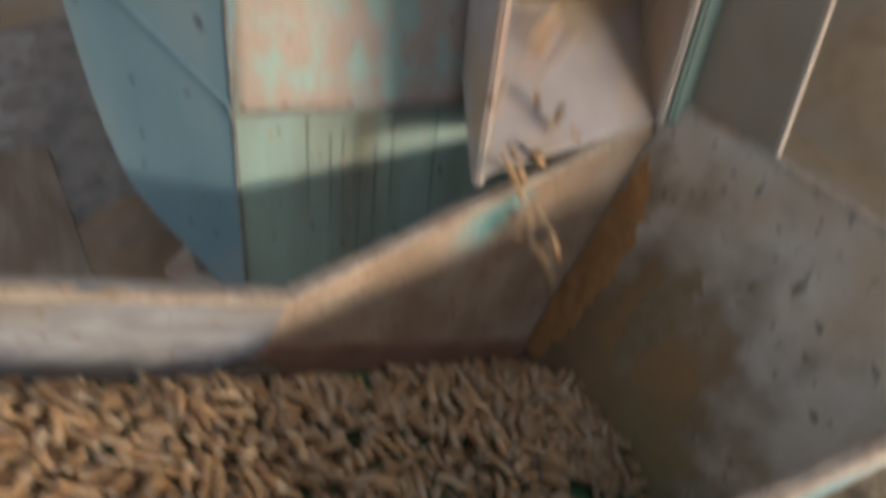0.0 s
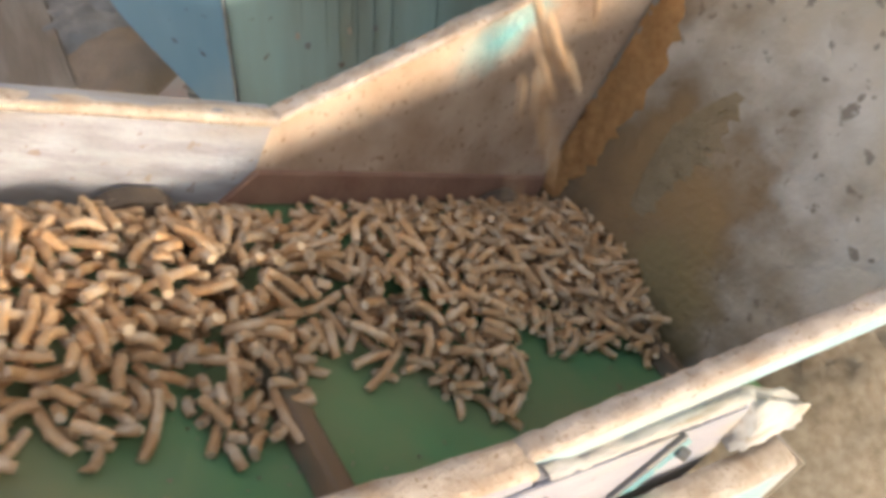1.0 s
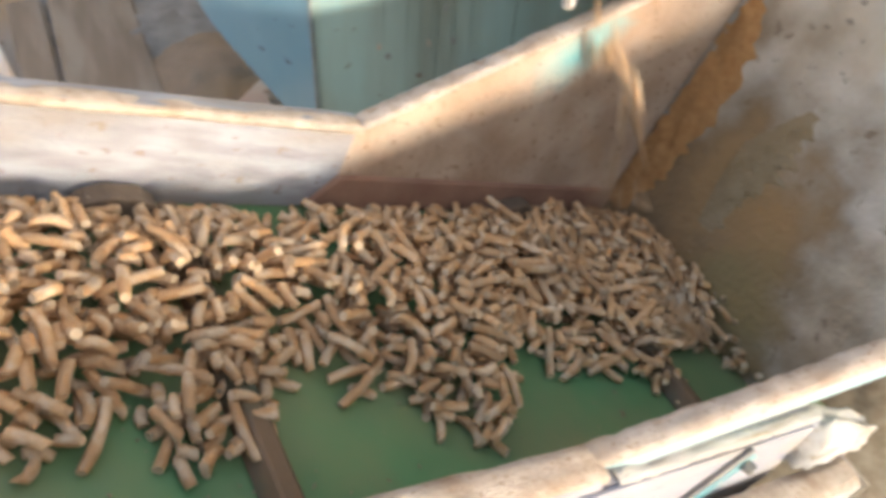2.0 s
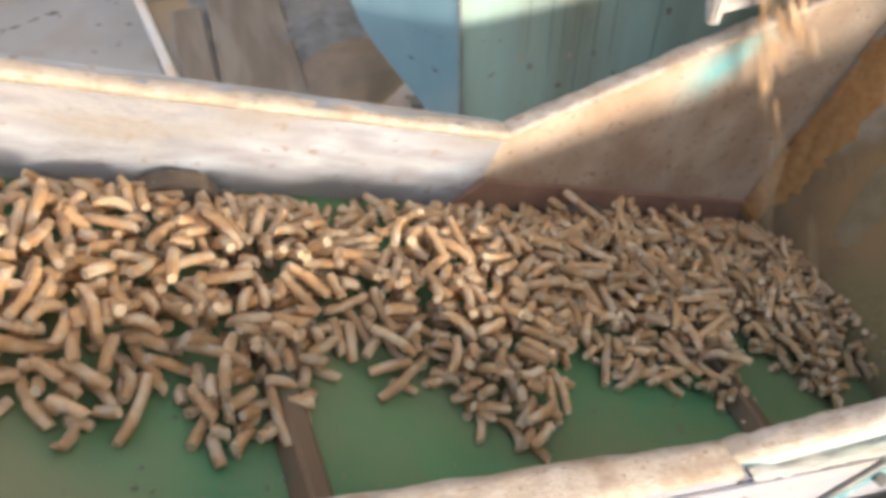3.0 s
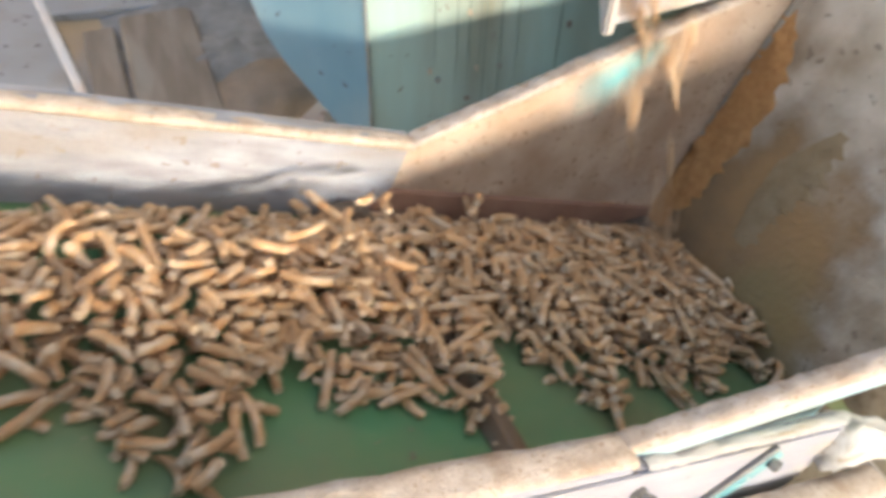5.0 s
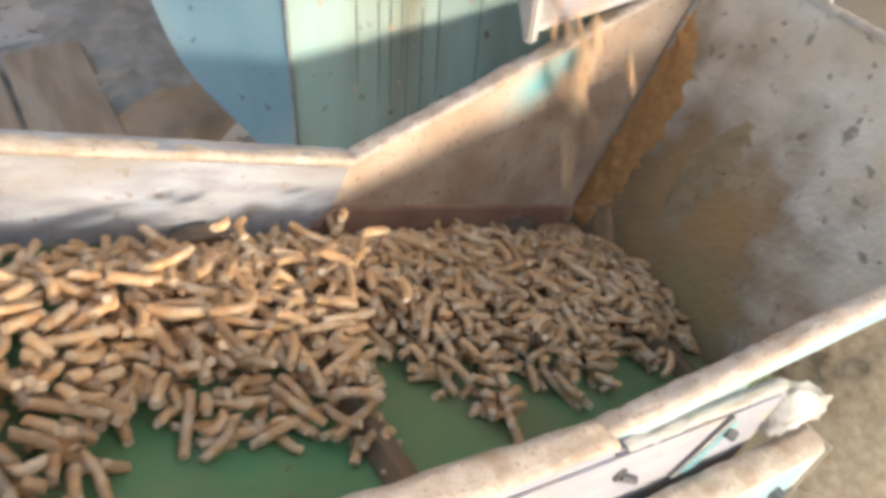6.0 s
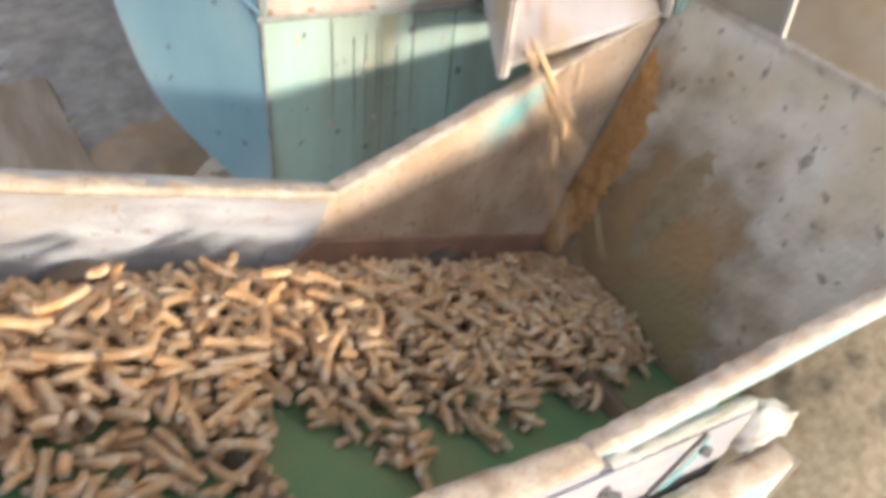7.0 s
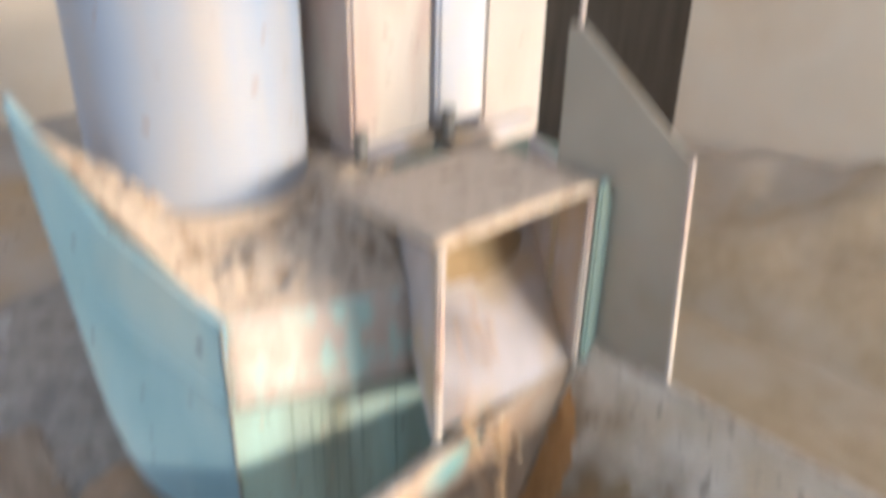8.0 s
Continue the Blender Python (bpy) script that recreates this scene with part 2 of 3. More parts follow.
def block(bm, lo, hi):
    return prism(bm, [(lo[0], lo[1]), (hi[0], lo[1]), (hi[0], hi[1]), (lo[0], hi[1])], "z", lo[2], hi[2])


def tube(bm, a, b, r, sides=12, r2=None):
    """A closed round bar from a to b."""
    a, b = Vector(a), Vector(b)
    m = Matrix.Translation((a + b) / 2) @ (b - a).to_track_quat("Z", "Y").to_matrix().to_4x4()
    bmesh.ops.create_cone(bm, cap_ends=True, segments=sides, radius1=r, radius2=r if r2 is None else r2, depth=(b - a).length, matrix=m)


def rounded(bm, width=0.002, segments=2):
    bmesh.ops.bevel(bm, geom=[e for e in bm.edges if len(e.link_faces) == 2 and e.calc_face_angle(0) > 0.5], offset=width, segments=segments, affect="EDGES", clamp_overlap=True)


def worn(bm, amount, cell=0.03, cuts=0):
    """Uneven surface: vertices pushed by noise."""
    if cuts:
        bmesh.ops.subdivide_edges(bm, edges=bm.edges[:], cuts=cuts, use_grid_fill=True)
    for v in bm.verts:
        v.co += noise.noise_vector(v.co / cell) * amount


def part(name, bm, mat, parent=None, label="", m=None, smooth=False):
    me = bpy.data.meshes.new(name)
    bm.to_mesh(me)
    bm.free()
    me.materials.append(mat)
    if smooth:
        me.shade_smooth()
    ob = new(name, me)
    if parent:
        ob.parent = parent
    if m is not None:
        ob.matrix_basis = m
    if label:
        tagged(ob, label)
    return ob


FLOOR_Z = -0.21

# ---- floor and walls ----
bm = bmesh.new()
bmesh.ops.create_grid(bm, x_segments=200, y_segments=200, size=6)
for v in bm.verts:
    v.co.z = FLOOR_Z + 0.008 * noise.noise(v.co * 5)
tagged(part("floor", bm, FLOOR, smooth=True), "dusty concrete floor strewn with meal and crumbs", "floor", kind="structure")
bm = bmesh.new()
block(bm, (-6, 2.6, FLOOR_Z - 0.02), (6, 2.8, 3.0))
tagged(part("wall_north", bm, PLASTER), "bare dusty plaster wall", "wall", kind="structure")
bm = bmesh.new()
block(bm, (1.5, -2.0, FLOOR_Z - 0.02), (1.7, 0.887, 3.0))
tagged(part("wall_east", bm, PLASTER), "bare dusty plaster wall", "wall", kind="structure")
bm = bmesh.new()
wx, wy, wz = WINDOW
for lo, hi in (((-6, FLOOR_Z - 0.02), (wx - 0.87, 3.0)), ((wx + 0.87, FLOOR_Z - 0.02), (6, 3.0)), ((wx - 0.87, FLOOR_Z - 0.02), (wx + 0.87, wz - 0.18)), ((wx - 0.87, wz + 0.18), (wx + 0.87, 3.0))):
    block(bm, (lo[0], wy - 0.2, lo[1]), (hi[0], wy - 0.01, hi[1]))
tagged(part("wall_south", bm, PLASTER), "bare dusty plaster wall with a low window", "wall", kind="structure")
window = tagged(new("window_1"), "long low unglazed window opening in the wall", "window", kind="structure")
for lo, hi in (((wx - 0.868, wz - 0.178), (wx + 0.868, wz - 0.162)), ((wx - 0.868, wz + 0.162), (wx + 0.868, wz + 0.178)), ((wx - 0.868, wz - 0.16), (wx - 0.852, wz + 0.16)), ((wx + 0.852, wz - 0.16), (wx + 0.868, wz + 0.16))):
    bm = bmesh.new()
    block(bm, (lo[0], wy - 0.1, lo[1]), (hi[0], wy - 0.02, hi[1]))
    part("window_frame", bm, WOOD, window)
# dark slab added where an opening leads into an unlit room
bm = bmesh.new()
block(bm, (1.56, 0.887, FLOOR_Z - 0.02), (1.62, 2.6, 2.2))
tagged(part("door_1", bm, DARKROOM), "dark brown panel in place of an opening to an unlit room", "door", kind="structure")


def mound(name, centre, size, height, mat, seed, label, category, turn=0.0, step=0.03):
    """A low uneven heap that runs out flat at its edge."""
    bm = bmesh.new()
    k = 40
    bmesh.ops.create_grid(bm, x_segments=k, y_segments=k, size=1)
    for v in bm.verts:
        x, y = v.co.x, v.co.y
        r = math.hypot(x, y) * (1 + 0.35 * noise.noise(Vector((x * 1.6, y * 1.6, seed))))
        f = max(0.0, 1 - r)
        v.co = Vector((x * size[0], y * size[1], height * f ** 0.8 - 0.012))
        v.co.z += f * 0.25 * height * noise.noise(Vector((v.co.x / step, v.co.y / step, seed)))
    ob = part(name, bm, mat, None, m=pose(*centre, FLOOR_Z, 0, 0, turn), smooth=True)
    return tagged(ob, label, category, kind="stuff")


mound("meal_heap", (1.5, 0.2), (0.45, 1.3), 0.3, GRIT, 2.0, "spilled brown meal heaped against the wall", "meal", step=0.12)
mound("meal_heap", (0.025, 0.73), (0.17, 0.16), 0.04, SPILL, 5.0, "small spill of brown meal beside the mill", "meal")
mound("pellet_crumbs", (0.55, 0.08), (0.3, 0.3), 0.115, CRUMB, 7.0, "spilled pellets and crumbs heaped on the floor", "crumbs", step=0.012)
mound("meal_spill", (0.95, -0.1), (0.9, 1.3), 0.045, GRIT, 9.0, "thin spill of brown meal over the floor", "meal", step=0.05)


def slab(name, x0, y0, x1, y1, height, mat, label, category, turn=0.0, group=""):
    bm = bmesh.new()
    block(bm, (x0 - (x0 + x1) / 2, y0 - (y0 + y1) / 2, -0.012), (x1 - (x0 + x1) / 2, y1 - (y0 + y1) / 2, height))
    rounded(bm, 0.003, 1)
    return tagged(part(name, bm, mat, None, m=pose((x0 + x1) / 2, (y0 + y1) / 2, FLOOR_Z, 0, 0, turn)), label, category, group)


slab("concrete_slab", -1.3, 0.55, -0.215, 1.75, 0.012, PALE, "pale speckled concrete slab on the floor", "slab", 1)
slab("edging_strip", -0.21, 0.5, -0.196, 1.25, 0.016, WHITE, "thin pale edging strip along the slab", "strip", 5)
slab("plank", -0.19, 0.5, -0.146, 0.99, 0.013, BROWNPLANK, "dusty brown wooden plank on the floor", "plank", -3, "planks beside the slab")
slab("plank", -0.141, 0.5, -0.035, 1.0, 0.016, BROWNPLANK, "dusty brown wooden plank on the floor", "plank", -4, "planks beside the slab")
slab("concrete_slab", -0.19, 1.03, 0.01, 1.4, 0.014, PALE, "pale broken concrete slab on the floor", "slab", -14)
mound("rubble", (0.12, 1.12), (0.3, 0.36), 0.05, RUBBLE, 11.0, "grey rubble and dust behind the mill", "rubble", step=0.03)
mound("rubble", (-0.02, 0.86), (0.14, 0.12), 0.03, RUBBLE, 15.0, "grey rubble and dust behind the mill", "rubble", step=0.02)

# ---- conveyor trough ----
trough = tagged(new("conveyor_trough"), "worn painted conveyor trough with raised feed hopper", "conveyor")
trough.matrix_basis = TILT
W = 0.28
K = 0.71                                  # rise of the hopper's rims
KN = 0.605                                # the near side rises a little less
FL = 0.18                                 # how far the near rim leans out


def sheet(bm, quad, thick):
    """A flat plate from its inner corners and its thickness vector."""
    t = Vector(thick)
    p = [bm.verts.new(Vector(q)) for q in quad]
    q = [bm.verts.new(v.co + t) for v in p]
    f = [bm.faces.new(p), bm.faces.new(q)]
    k = len(p)
    f += [bm.faces.new((p[i], p[(i + 1) % k], q[(i + 1) % k], q[i])) for i in range(k)]
    bmesh.ops.recalc_face_normals(bm, faces=f)


def rim(a, b, width, name, label="", out=1):
    """A dust-covered flange along a top edge from a to b."""
    bm = bmesh.new()
    a, b = Vector(a), Vector(b)
    k = 60
    rows = []
    for i in range(k + 1):
        p = a.lerp(b, i / k)
        row = []
        for j in range(7):
            f = j / 6
            h = 0.002 * math.sin(math.pi * f) ** 0.3
            q = p + Vector((0, out * width * f, h))
            q += Vector((0, 1, 1)) * 0.0013 * noise.noise(q / 0.006) + Vector((0, 1, 0.6)) * 0.0008 * noise.noise(q / 0.03)
            row.append(bm.verts.new(q))
        for f in (1, 0):
            row.append(bm.verts.new(p + Vector((0, out * width * f, -0.004))))
        rows.append(row)
    for r, s in zip(rows, rows[1:]):
        for j in range(9):
            bm.faces.new((r[j], r[(j + 1) % 9], s[(j + 1) % 9], s[j]))
    bm.faces.new(rows[0])
    bm.faces.new(rows[-1])
    bmesh.ops.recalc_face_normals(bm, faces=bm.faces[:])
    return part(name, bm, RIMDUST, trough, label, smooth=True)


bm = bmesh.new()
block(bm, (-1.3, W, 0.001), (0.0, W + 0.014, 0.076))
part("far_board", bm, BOARD, trough, "grey-white weathered side board")
rim((-1.3, W - 0.004, 0.0745), (0.003, W - 0.004, 0.0745), 0.015, "far_rim")
bm = bmesh.new()
prism(bm, [(0, 0.03), (0.312, 0.03), (0.312, 0.08 + K * 0.312 - 0.004), (0, 0.076)], "y", W, W + 0.010)
part("far_hopper_panel", bm, HOPPERFAR, trough, "hopper side caked with brown meal dust")
rim((0.0, W - 0.003, 0.0745), (0.31, W - 0.003, 0.0745 + K * 0.31), 0.016, "far_hopper_rim")
bm = bmesh.new()
prism(bm, [(-0.02, 0.002), (0.312, 0.002), (0.312, 0.032), (0.0, 0.032)], "y", W - 0.004, W + 0.004)
rounded(bm, 0.0015, 1)
part("skirt", bm, SKIRT, trough, "brown rubber skirt strip")
bm = bmesh.new()
block(bm, (-1.3, -0.016, -0.05), (-0.0005, 0, 0.076))
rounded(bm, 0.002, 1)
part("near_board", bm, PLANKWHITE, trough, "chalky lilac-white side board")
rim((-1.3, 0.008, 0.077), (0.003, 0.008, 0.077), 0.022, "near_rim", out=-1)
bm = bmesh.new()
U = 0.318
sheet(bm, [(0.001, 0, 0.002), (U, 0.035, 0.002), (U, 0.035, 0.04), (0.001, 0, 0.078)], (0, -0.003, 0))
sheet(bm, [(0.001, 0, 0.078), (U, 0.035, 0.04), (U, -FL * U, 0.076 + KN * U)], (0, -0.003, 0))
part("near_hopper_panel", bm, TEALPAINT, trough, "teal painted hopper side")
bm = bmesh.new()
sheet(bm, [(0.004, -0.0035, 0.06), (U, -FL * U - 0.0035, 0.058 + KN * U), (U, -FL * U - 0.0035, 0.0745 + KN * U), (0.004, -0.0035, 0.0745)], (0, -0.002, 0))
part("hopper_flange", bm, TEALPAINT, trough, "narrow teal flange below the rim")
rim((0.0, 0.008, 0.077), (U, -FL * U + 0.008, 0.077 + KN * U), 0.0135, "near_hopper_rim", out=-1)
bm = bmesh.new()
sheet(bm, [(0.312, W, 0.0008), (0.312, 0.0355, 0.0008), (0.312, 0.0355, 0.04), (0.312, -0.0545, 0.265), (0.312, -0.066, 0.31), (0.312, W + 0.005, 0.31)], (0.005, 0, 0))
part("end_panel", bm, ENDMAT, trough, "steel end plate smeared with brown meal")

bm = bmesh.new()
n = 70
rows = []
for i in range(n + 1):
    y = -0.066 + (W + 0.069) * i / n
    g = 0.0012 * noise.noise(Vector((y * 120, 1.0, 0.0)))
    rows.append([bm.verts.new((x, y, z)) for x, z in ((0.3105 + g, 0.3065), (0.3102 + g, 0.3115), (0.3145, 0.3135 + g), (0.3185, 0.3115), (0.318, 0.3065))])
for a, b in zip(rows, rows[1:]):
    for j in range(4):
        bm.faces.new((a[j], a[j + 1], b[j + 1], b[j]))
bmesh.ops.recalc_face_normals(bm, faces=bm.faces[:])
part("end_rim", bm, RIMDUST, trough, "pale dusty upper edge of the end plate", smooth=True)
bm = bmesh.new()
prism(bm, [(0.3065, W - 0.0055), (0.3118, W - 0.0055), (0.3118, W - 0.0005), (0.3065, W - 0.0005)], "z", 0.12, 0.303)
rounded(bm, 0.0012, 1)
worn(bm, 0.0005, 0.02, 6)
part("corner_bead", bm, STEELDARK, trough, "dull weld along the hopper corner")


def cake(name, along, half, thick, seed, mat=DUST):
    """Meal stuck on the end plate: a ragged lumpy pad along a line of (across, up) points."""
    bm = bmesh.new()
    n, m = 46, 14
    grid = []
    for i in range(n + 1):
        f = i / n * (len(along) - 1)
        k = min(int(f), len(along) - 2)
        y, z, h = (a + (b - a) * (f - k) for a, b in zip(along[k], along[k + 1]))
        row = []
        for j in range(m + 1):
            g = j / m
            yy = y - h * g * (1 + 0.35 * noise.noise(Vector((i * 0.35, 0.0, seed))) + 0.3 * noise.noise(Vector((i * 1.3, 5.0, seed))))
            lump = 0.6 + 0.5 * noise.noise(Vector((yy / 0.012, z / 0.012, seed))) + 0.4 * noise.noise(Vector((yy / 0.004, z / 0.004, seed)))
            d = thick * lump * (1 - g) ** 0.4 * min(1, 8 * g + 0.5) * math.sin(math.pi * min(1, max(0, i / n))) ** 0.35 + 0.0002
            row.append(bm.verts.new((0.3122 - d, yy, z + 0.002 * noise.noise(Vector((i * 0.4, j * 0.8, seed))))))
        grid.append(row)
    for a, b in zip(grid, grid[1:]):
        for j in range(m):
            bm.faces.new((a[j], a[j + 1], b[j + 1], b[j]))
    bmesh.ops.recalc_face_normals(bm, faces=bm.faces[:])
    return tagged(part(name, bm, mat, None, m=TILT, smooth=True), "orange-brown meal caked in the hopper corner", "meal", kind="stuff")


cake("meal_cake", [(0.2795, 0.255, 0.006), (0.2795, 0.225, 0.03), (0.279, 0.16, 0.042), (0.279, 0.11, 0.04), (0.279, 0.05, 0.028), (0.279, 0.02, 0.02)], 0, 0.011, 1.0)
cake("meal_cake", [(0.172, 0.2, 0.01), (0.2, 0.15, 0.045), (0.198, 0.11, 0.03), (0.19, 0.07, 0.018)], 0, 0.0025, 4.0, MEALTHIN)

# planking and brackets on the outer side
bm = bmesh.new()
prism(bm, [(0.0005, -0.02), (0.2, -0.02), (0.225, 0.01), (0.23, 0.05), (0.215, 0.079), (0.0005, 0.074)], "y", -0.0165, -0.0045)
rounded(bm, 0.002, 2)
part("outer_plank", bm, PLANKWHITE, trough, "chalky lilac-white painted plank")
bm = bmesh.new()
prism(bm, [(-1.3, -0.045), (0.195, -0.02), (0.214, 0.01), (0.22, 0.045), (0.208, 0.075), (0.0, 0.0735), (-1.3, 0.0735)], "y", -0.0185, -0.0167)
part("plank_face", bm, PLANKWHITE, trough, "one chalky lilac-white board along the side")
bm = bmesh.new()
bmesh.ops.create_grid(bm, x_segments=60, y_segments=6, size=1)
for v in bm.verts:
    f = 1 - abs(v.co.y) ** 4
    u = 0.112 + v.co.x * 0.102
    v.co = Vector((u, -0.0125 + v.co.y * 0.0048, 0.0742 + 0.0225 * u + 0.0018 * f))
    v.co += Vector((0, 1, 1)) * 0.0011 * noise.noise(v.co / 0.006)
part("plank_dust", bm, WOODWHITE, trough, "cream dust lying on the plank's upper edge", smooth=True)
bm = bmesh.new()
tube(bm, (0.215, -0.013, 0.056), (0.325, -0.016, 0.039), 0.019, 16, 0.0125)
bmesh.ops.subdivide_edges(bm, edges=bm.edges[:], cuts=3, use_grid_fill=True)
for v in bm.verts:
    v.co += Vector((0, 0.006, 0.007)) * noise.noise(Vector((v.co.x * 5, v.co.y * 130, v.co.z * 130))) + noise.noise_vector(v.co / 0.008) * 0.0007
    if v.co.x > 0.31:
        v.co.x += 0.014 * noise.noise(Vector((2.0, v.co.y * 150, v.co.z * 150)))
part("splintered_end", bm, WOODWHITE, trough, "white splintered plank end", smooth=True)
rail = part("side_rail", (lambda b: (block(b, (-1.2, -0.052, -0.02), (0.298, -0.026, 0.026)), rounded(b, 0.002, 1), b)[2])(bmesh.new()), TEALPAINT, trough, "teal painted steel side rail")
bm = bmesh.new()
bmesh.ops.create_grid(bm, x_segments=160, y_segments=6, size=1)
for v in bm.verts:
    f = 1 - abs(v.co.y) ** 4
    v.co = Vector((-0.45 + v.co.x * 0.745, -0.039 + v.co.y * 0.0125, 0.0262 + 0.003 * f))
    v.co += Vector((0, 1, 1)) * 0.0012 * noise.noise(v.co / 0.006)
part("rail_dust", bm, RIMDUST, rail, "cream dust lying on the rail", smooth=True)
bm = bmesh.new()
block(bm, (0.298, -0.054, -0.03), (0.302, -0.024, 0.028))
part("end_cap", bm, STEEL, rail)
bm = bmesh.new()
prism(bm, [(0.095, 0.026), (0.1, 0.026), (0.131, 0.073), (0.127, 0.077)], "y", -0.0225, -0.0186)
rounded(bm, 0.001, 1)
lug = part("lug", bm, IRON, trough, "dark iron lug with teal foot")
bm = bmesh.new()
tube(bm, (0.135, -0.0214, 0.06), (0.138, -0.027, 0.06), 0.0042, 8)
part("lug_bolt", bm, IRON, lug)
bm = bmesh.new()
prism(bm, [(0.1, 0.026), (0.122, 0.026), (0.146, 0.064), (0.1315, 0.073)], "y", -0.0215, -0.0186)
part("lug_foot", bm, TEALCLEAN, lug, "teal painted foot")
bm = bmesh.new()
tube(bm, (0.014, -0.0184, 0.056), (0.014, -0.021, 0.056), 0.0055, 6)
tube(bm, (0.014, -0.021, 0.056), (0.02, -0.027, 0.058), 0.0028, 8)
part("bolt", bm, IRON, trough)
bm = bmesh.new()
tube(bm, (0.24, -0.0522, -0.006), (0.24, -0.06, -0.006), 0.007, 6)
part("bolt", bm, IRON, rail)
for u in (-1.1, 0.2):
    for v in (-0.045, W + 0.005):
        bm = bmesh.new()
        foot = (Matrix.Identity(4) @ TILT @ Vector((u, v, -0.02)))
        block(bm, (foot.x - 0.015, foot.y - 0.003, FLOOR_Z - 0.01), (foot.x + 0.015, foot.y + 0.006, foot.z))
        bm.transform(TILT.inverted())
        part("leg", bm, TEALPAINT, trough)

# ---- belt ----
SPEED = 0.073
belt = tagged(new("conveyor_belt"), "green cleated conveyor belt carrying pellets", "belt")
bm = bmesh.new()
block(bm, (-1.3, 0.003, -0.004), (1.15, W + 0.012, 0.0))
part("belt_strip", bm, BELT, belt)
for k in range(-3, 4):
    bm = bmesh.new()
    prism(bm, [(-0.011, 0.0), (0.011, 0.0), (0.006, 0.014), (-0.005, 0.014)], "y", 0.012, W - 0.012)
    rounded(bm, 0.0015, 1)
    part("cleat", bm, CLEAT, belt, m=pose(0.022 + 0.338 * k, 0, 0))
    bm = bmesh.new()
    low = [(-0.06 + 0.058 * i / 11, 0.0) for i in range(12)]
    high = [(u, 0.002 + 0.019 * math.sin(math.pi * i / 11) ** 0.5 + 0.004 * noise.noise(Vector((u * 90, 2.0, k * 3.1)))) for i, (u, _) in enumerate(low)]
    prism(bm, low + high[::-1], "y", W - 0.02, W - 0.0045)
    rounded(bm, 0.0012, 1)
    part("rubber_flap", bm, SKIRTDARK, belt, "torn dark rubber flap beside the cleat", pose(0.022 + 0.338 * k, 0, 0))


# ---- pellets ----
def ends_of(me):
    """Pressed brown skin along a pellet, its two ends painted paler as if sunlit."""
    me.materials.append(PELLET)
    me.materials.append(PELLETEND)
    for p in me.polygons:
        p.material_index = 1 if len(p.vertices) > 4 else 0


def pellet_mesh(seed, length):
    rng = random.Random(seed)
    bm = bmesh.new()
    r, bend, sides, rings = 0.0033 * rng.uniform(0.93, 1.07), rng.gauss(0, 0.1) * length, 8, 8
    loops = []
    for i in range(rings):
        f = i / (rings - 1) * 2 - 1
        c = Vector((f * length / 2, bend * (1 - f * f) + rng.uniform(-0.0003, 0.0003), rng.uniform(-0.0003, 0.0003)))
        rr = r * (0.86 if i in (0, rings - 1) else 1) * rng.uniform(0.92, 1.07)
        skew = rng.uniform(-0.0015, 0.0015) if i in (0, rings - 1) else 0
        loops.append([bm.verts.new(c + Vector((skew * math.cos(a), rr * math.cos(a), rr * math.sin(a)))) for a in (2 * math.pi * k / sides for k in range(sides))])
    for a, b in zip(loops, loops[1:]):
        for k in range(sides):
            bm.faces.new((a[k], a[(k + 1) % sides], b[(k + 1) % sides], b[k]))
    bm.faces.new(loops[0][::-1])
    bm.faces.new(loops[-1])
    me = bpy.data.meshes.new("pellet")
    bm.to_mesh(me)
    bm.free()
    ends_of(me)
    me.shade_smooth()
    me.set_sharp_from_angle(angle=radians(50))
    return me


LENGTHS = [0.010, 0.013, 0.015, 0.017, 0.019, 0.021, 0.023, 0.026, 0.03, 0.037]
SHAPES = [pellet_mesh(k, LENGTHS[k % 10]) for k in range(40)]
CELL = 0.0028
S0, S1 = -0.95, 0.95
top = np.zeros((int((S1 - S0) / CELL) + 20, int(W / CELL) + 4))


# how near to the side the heap's front reaches, along the belt: tongues and bays
FRONT_S = (-0.12, -0.09, -0.06, -0.035, -0.02, 0.03, 0.05, 0.076, 0.091, 0.112, 0.14, 0.17, 0.2, 0.238, 0.262, 0.315, 0.345, 0.365, 0.391, 0.413, 0.44, 0.47, 0.495, 0.54, 0.563, 0.586, 0.63, 0.67)
FRONT_V = (0.115, 0.085, 0.095, 0.12, 0.07, 0.082, 0.118, 0.137, 0.1, 0.112, 0.068, 0.05, 0.085, 0.121, 0.095, 0.088, 0.06, 0.06, 0.142, 0.12, 0.085, 0.055, 0.115, 0.055, 0.09, 0.066, 0.1, 0.06)


def depth_of_bed(s, v):
    """How deep the pellets lie at a place of the belt."""
    if FRONT_S[0] < s < FRONT_S[-1]:
        edge = float(np.interp(s, FRONT_S, FRONT_V)) + 0.006
    else:
        edge = 0.09 + 0.03 * noise.noise(Vector((s * 9, 3.1, 0))) + 0.05 * noise.noise(Vector((s * 22, 7.7, 0)))
    rise = (v - max(0.045, edge)) / 0.075
    if rise <= 0:
        return 0
    bay = 0.026 * max(0.0, 1 - abs(s - 0.088) / 0.034) + 0.02 * max(0.0, noise.noise(Vector((s * 13, 5.5, 0))))
    far = min(1.0, max(0.0, (W + 0.004 - bay - v) / 0.06))
    return min(1.0, rise + 0.34) * far ** 0.7 * (0.033 + 0.012 * noise.noise(Vector((s * 7, v * 9, 1.3))))


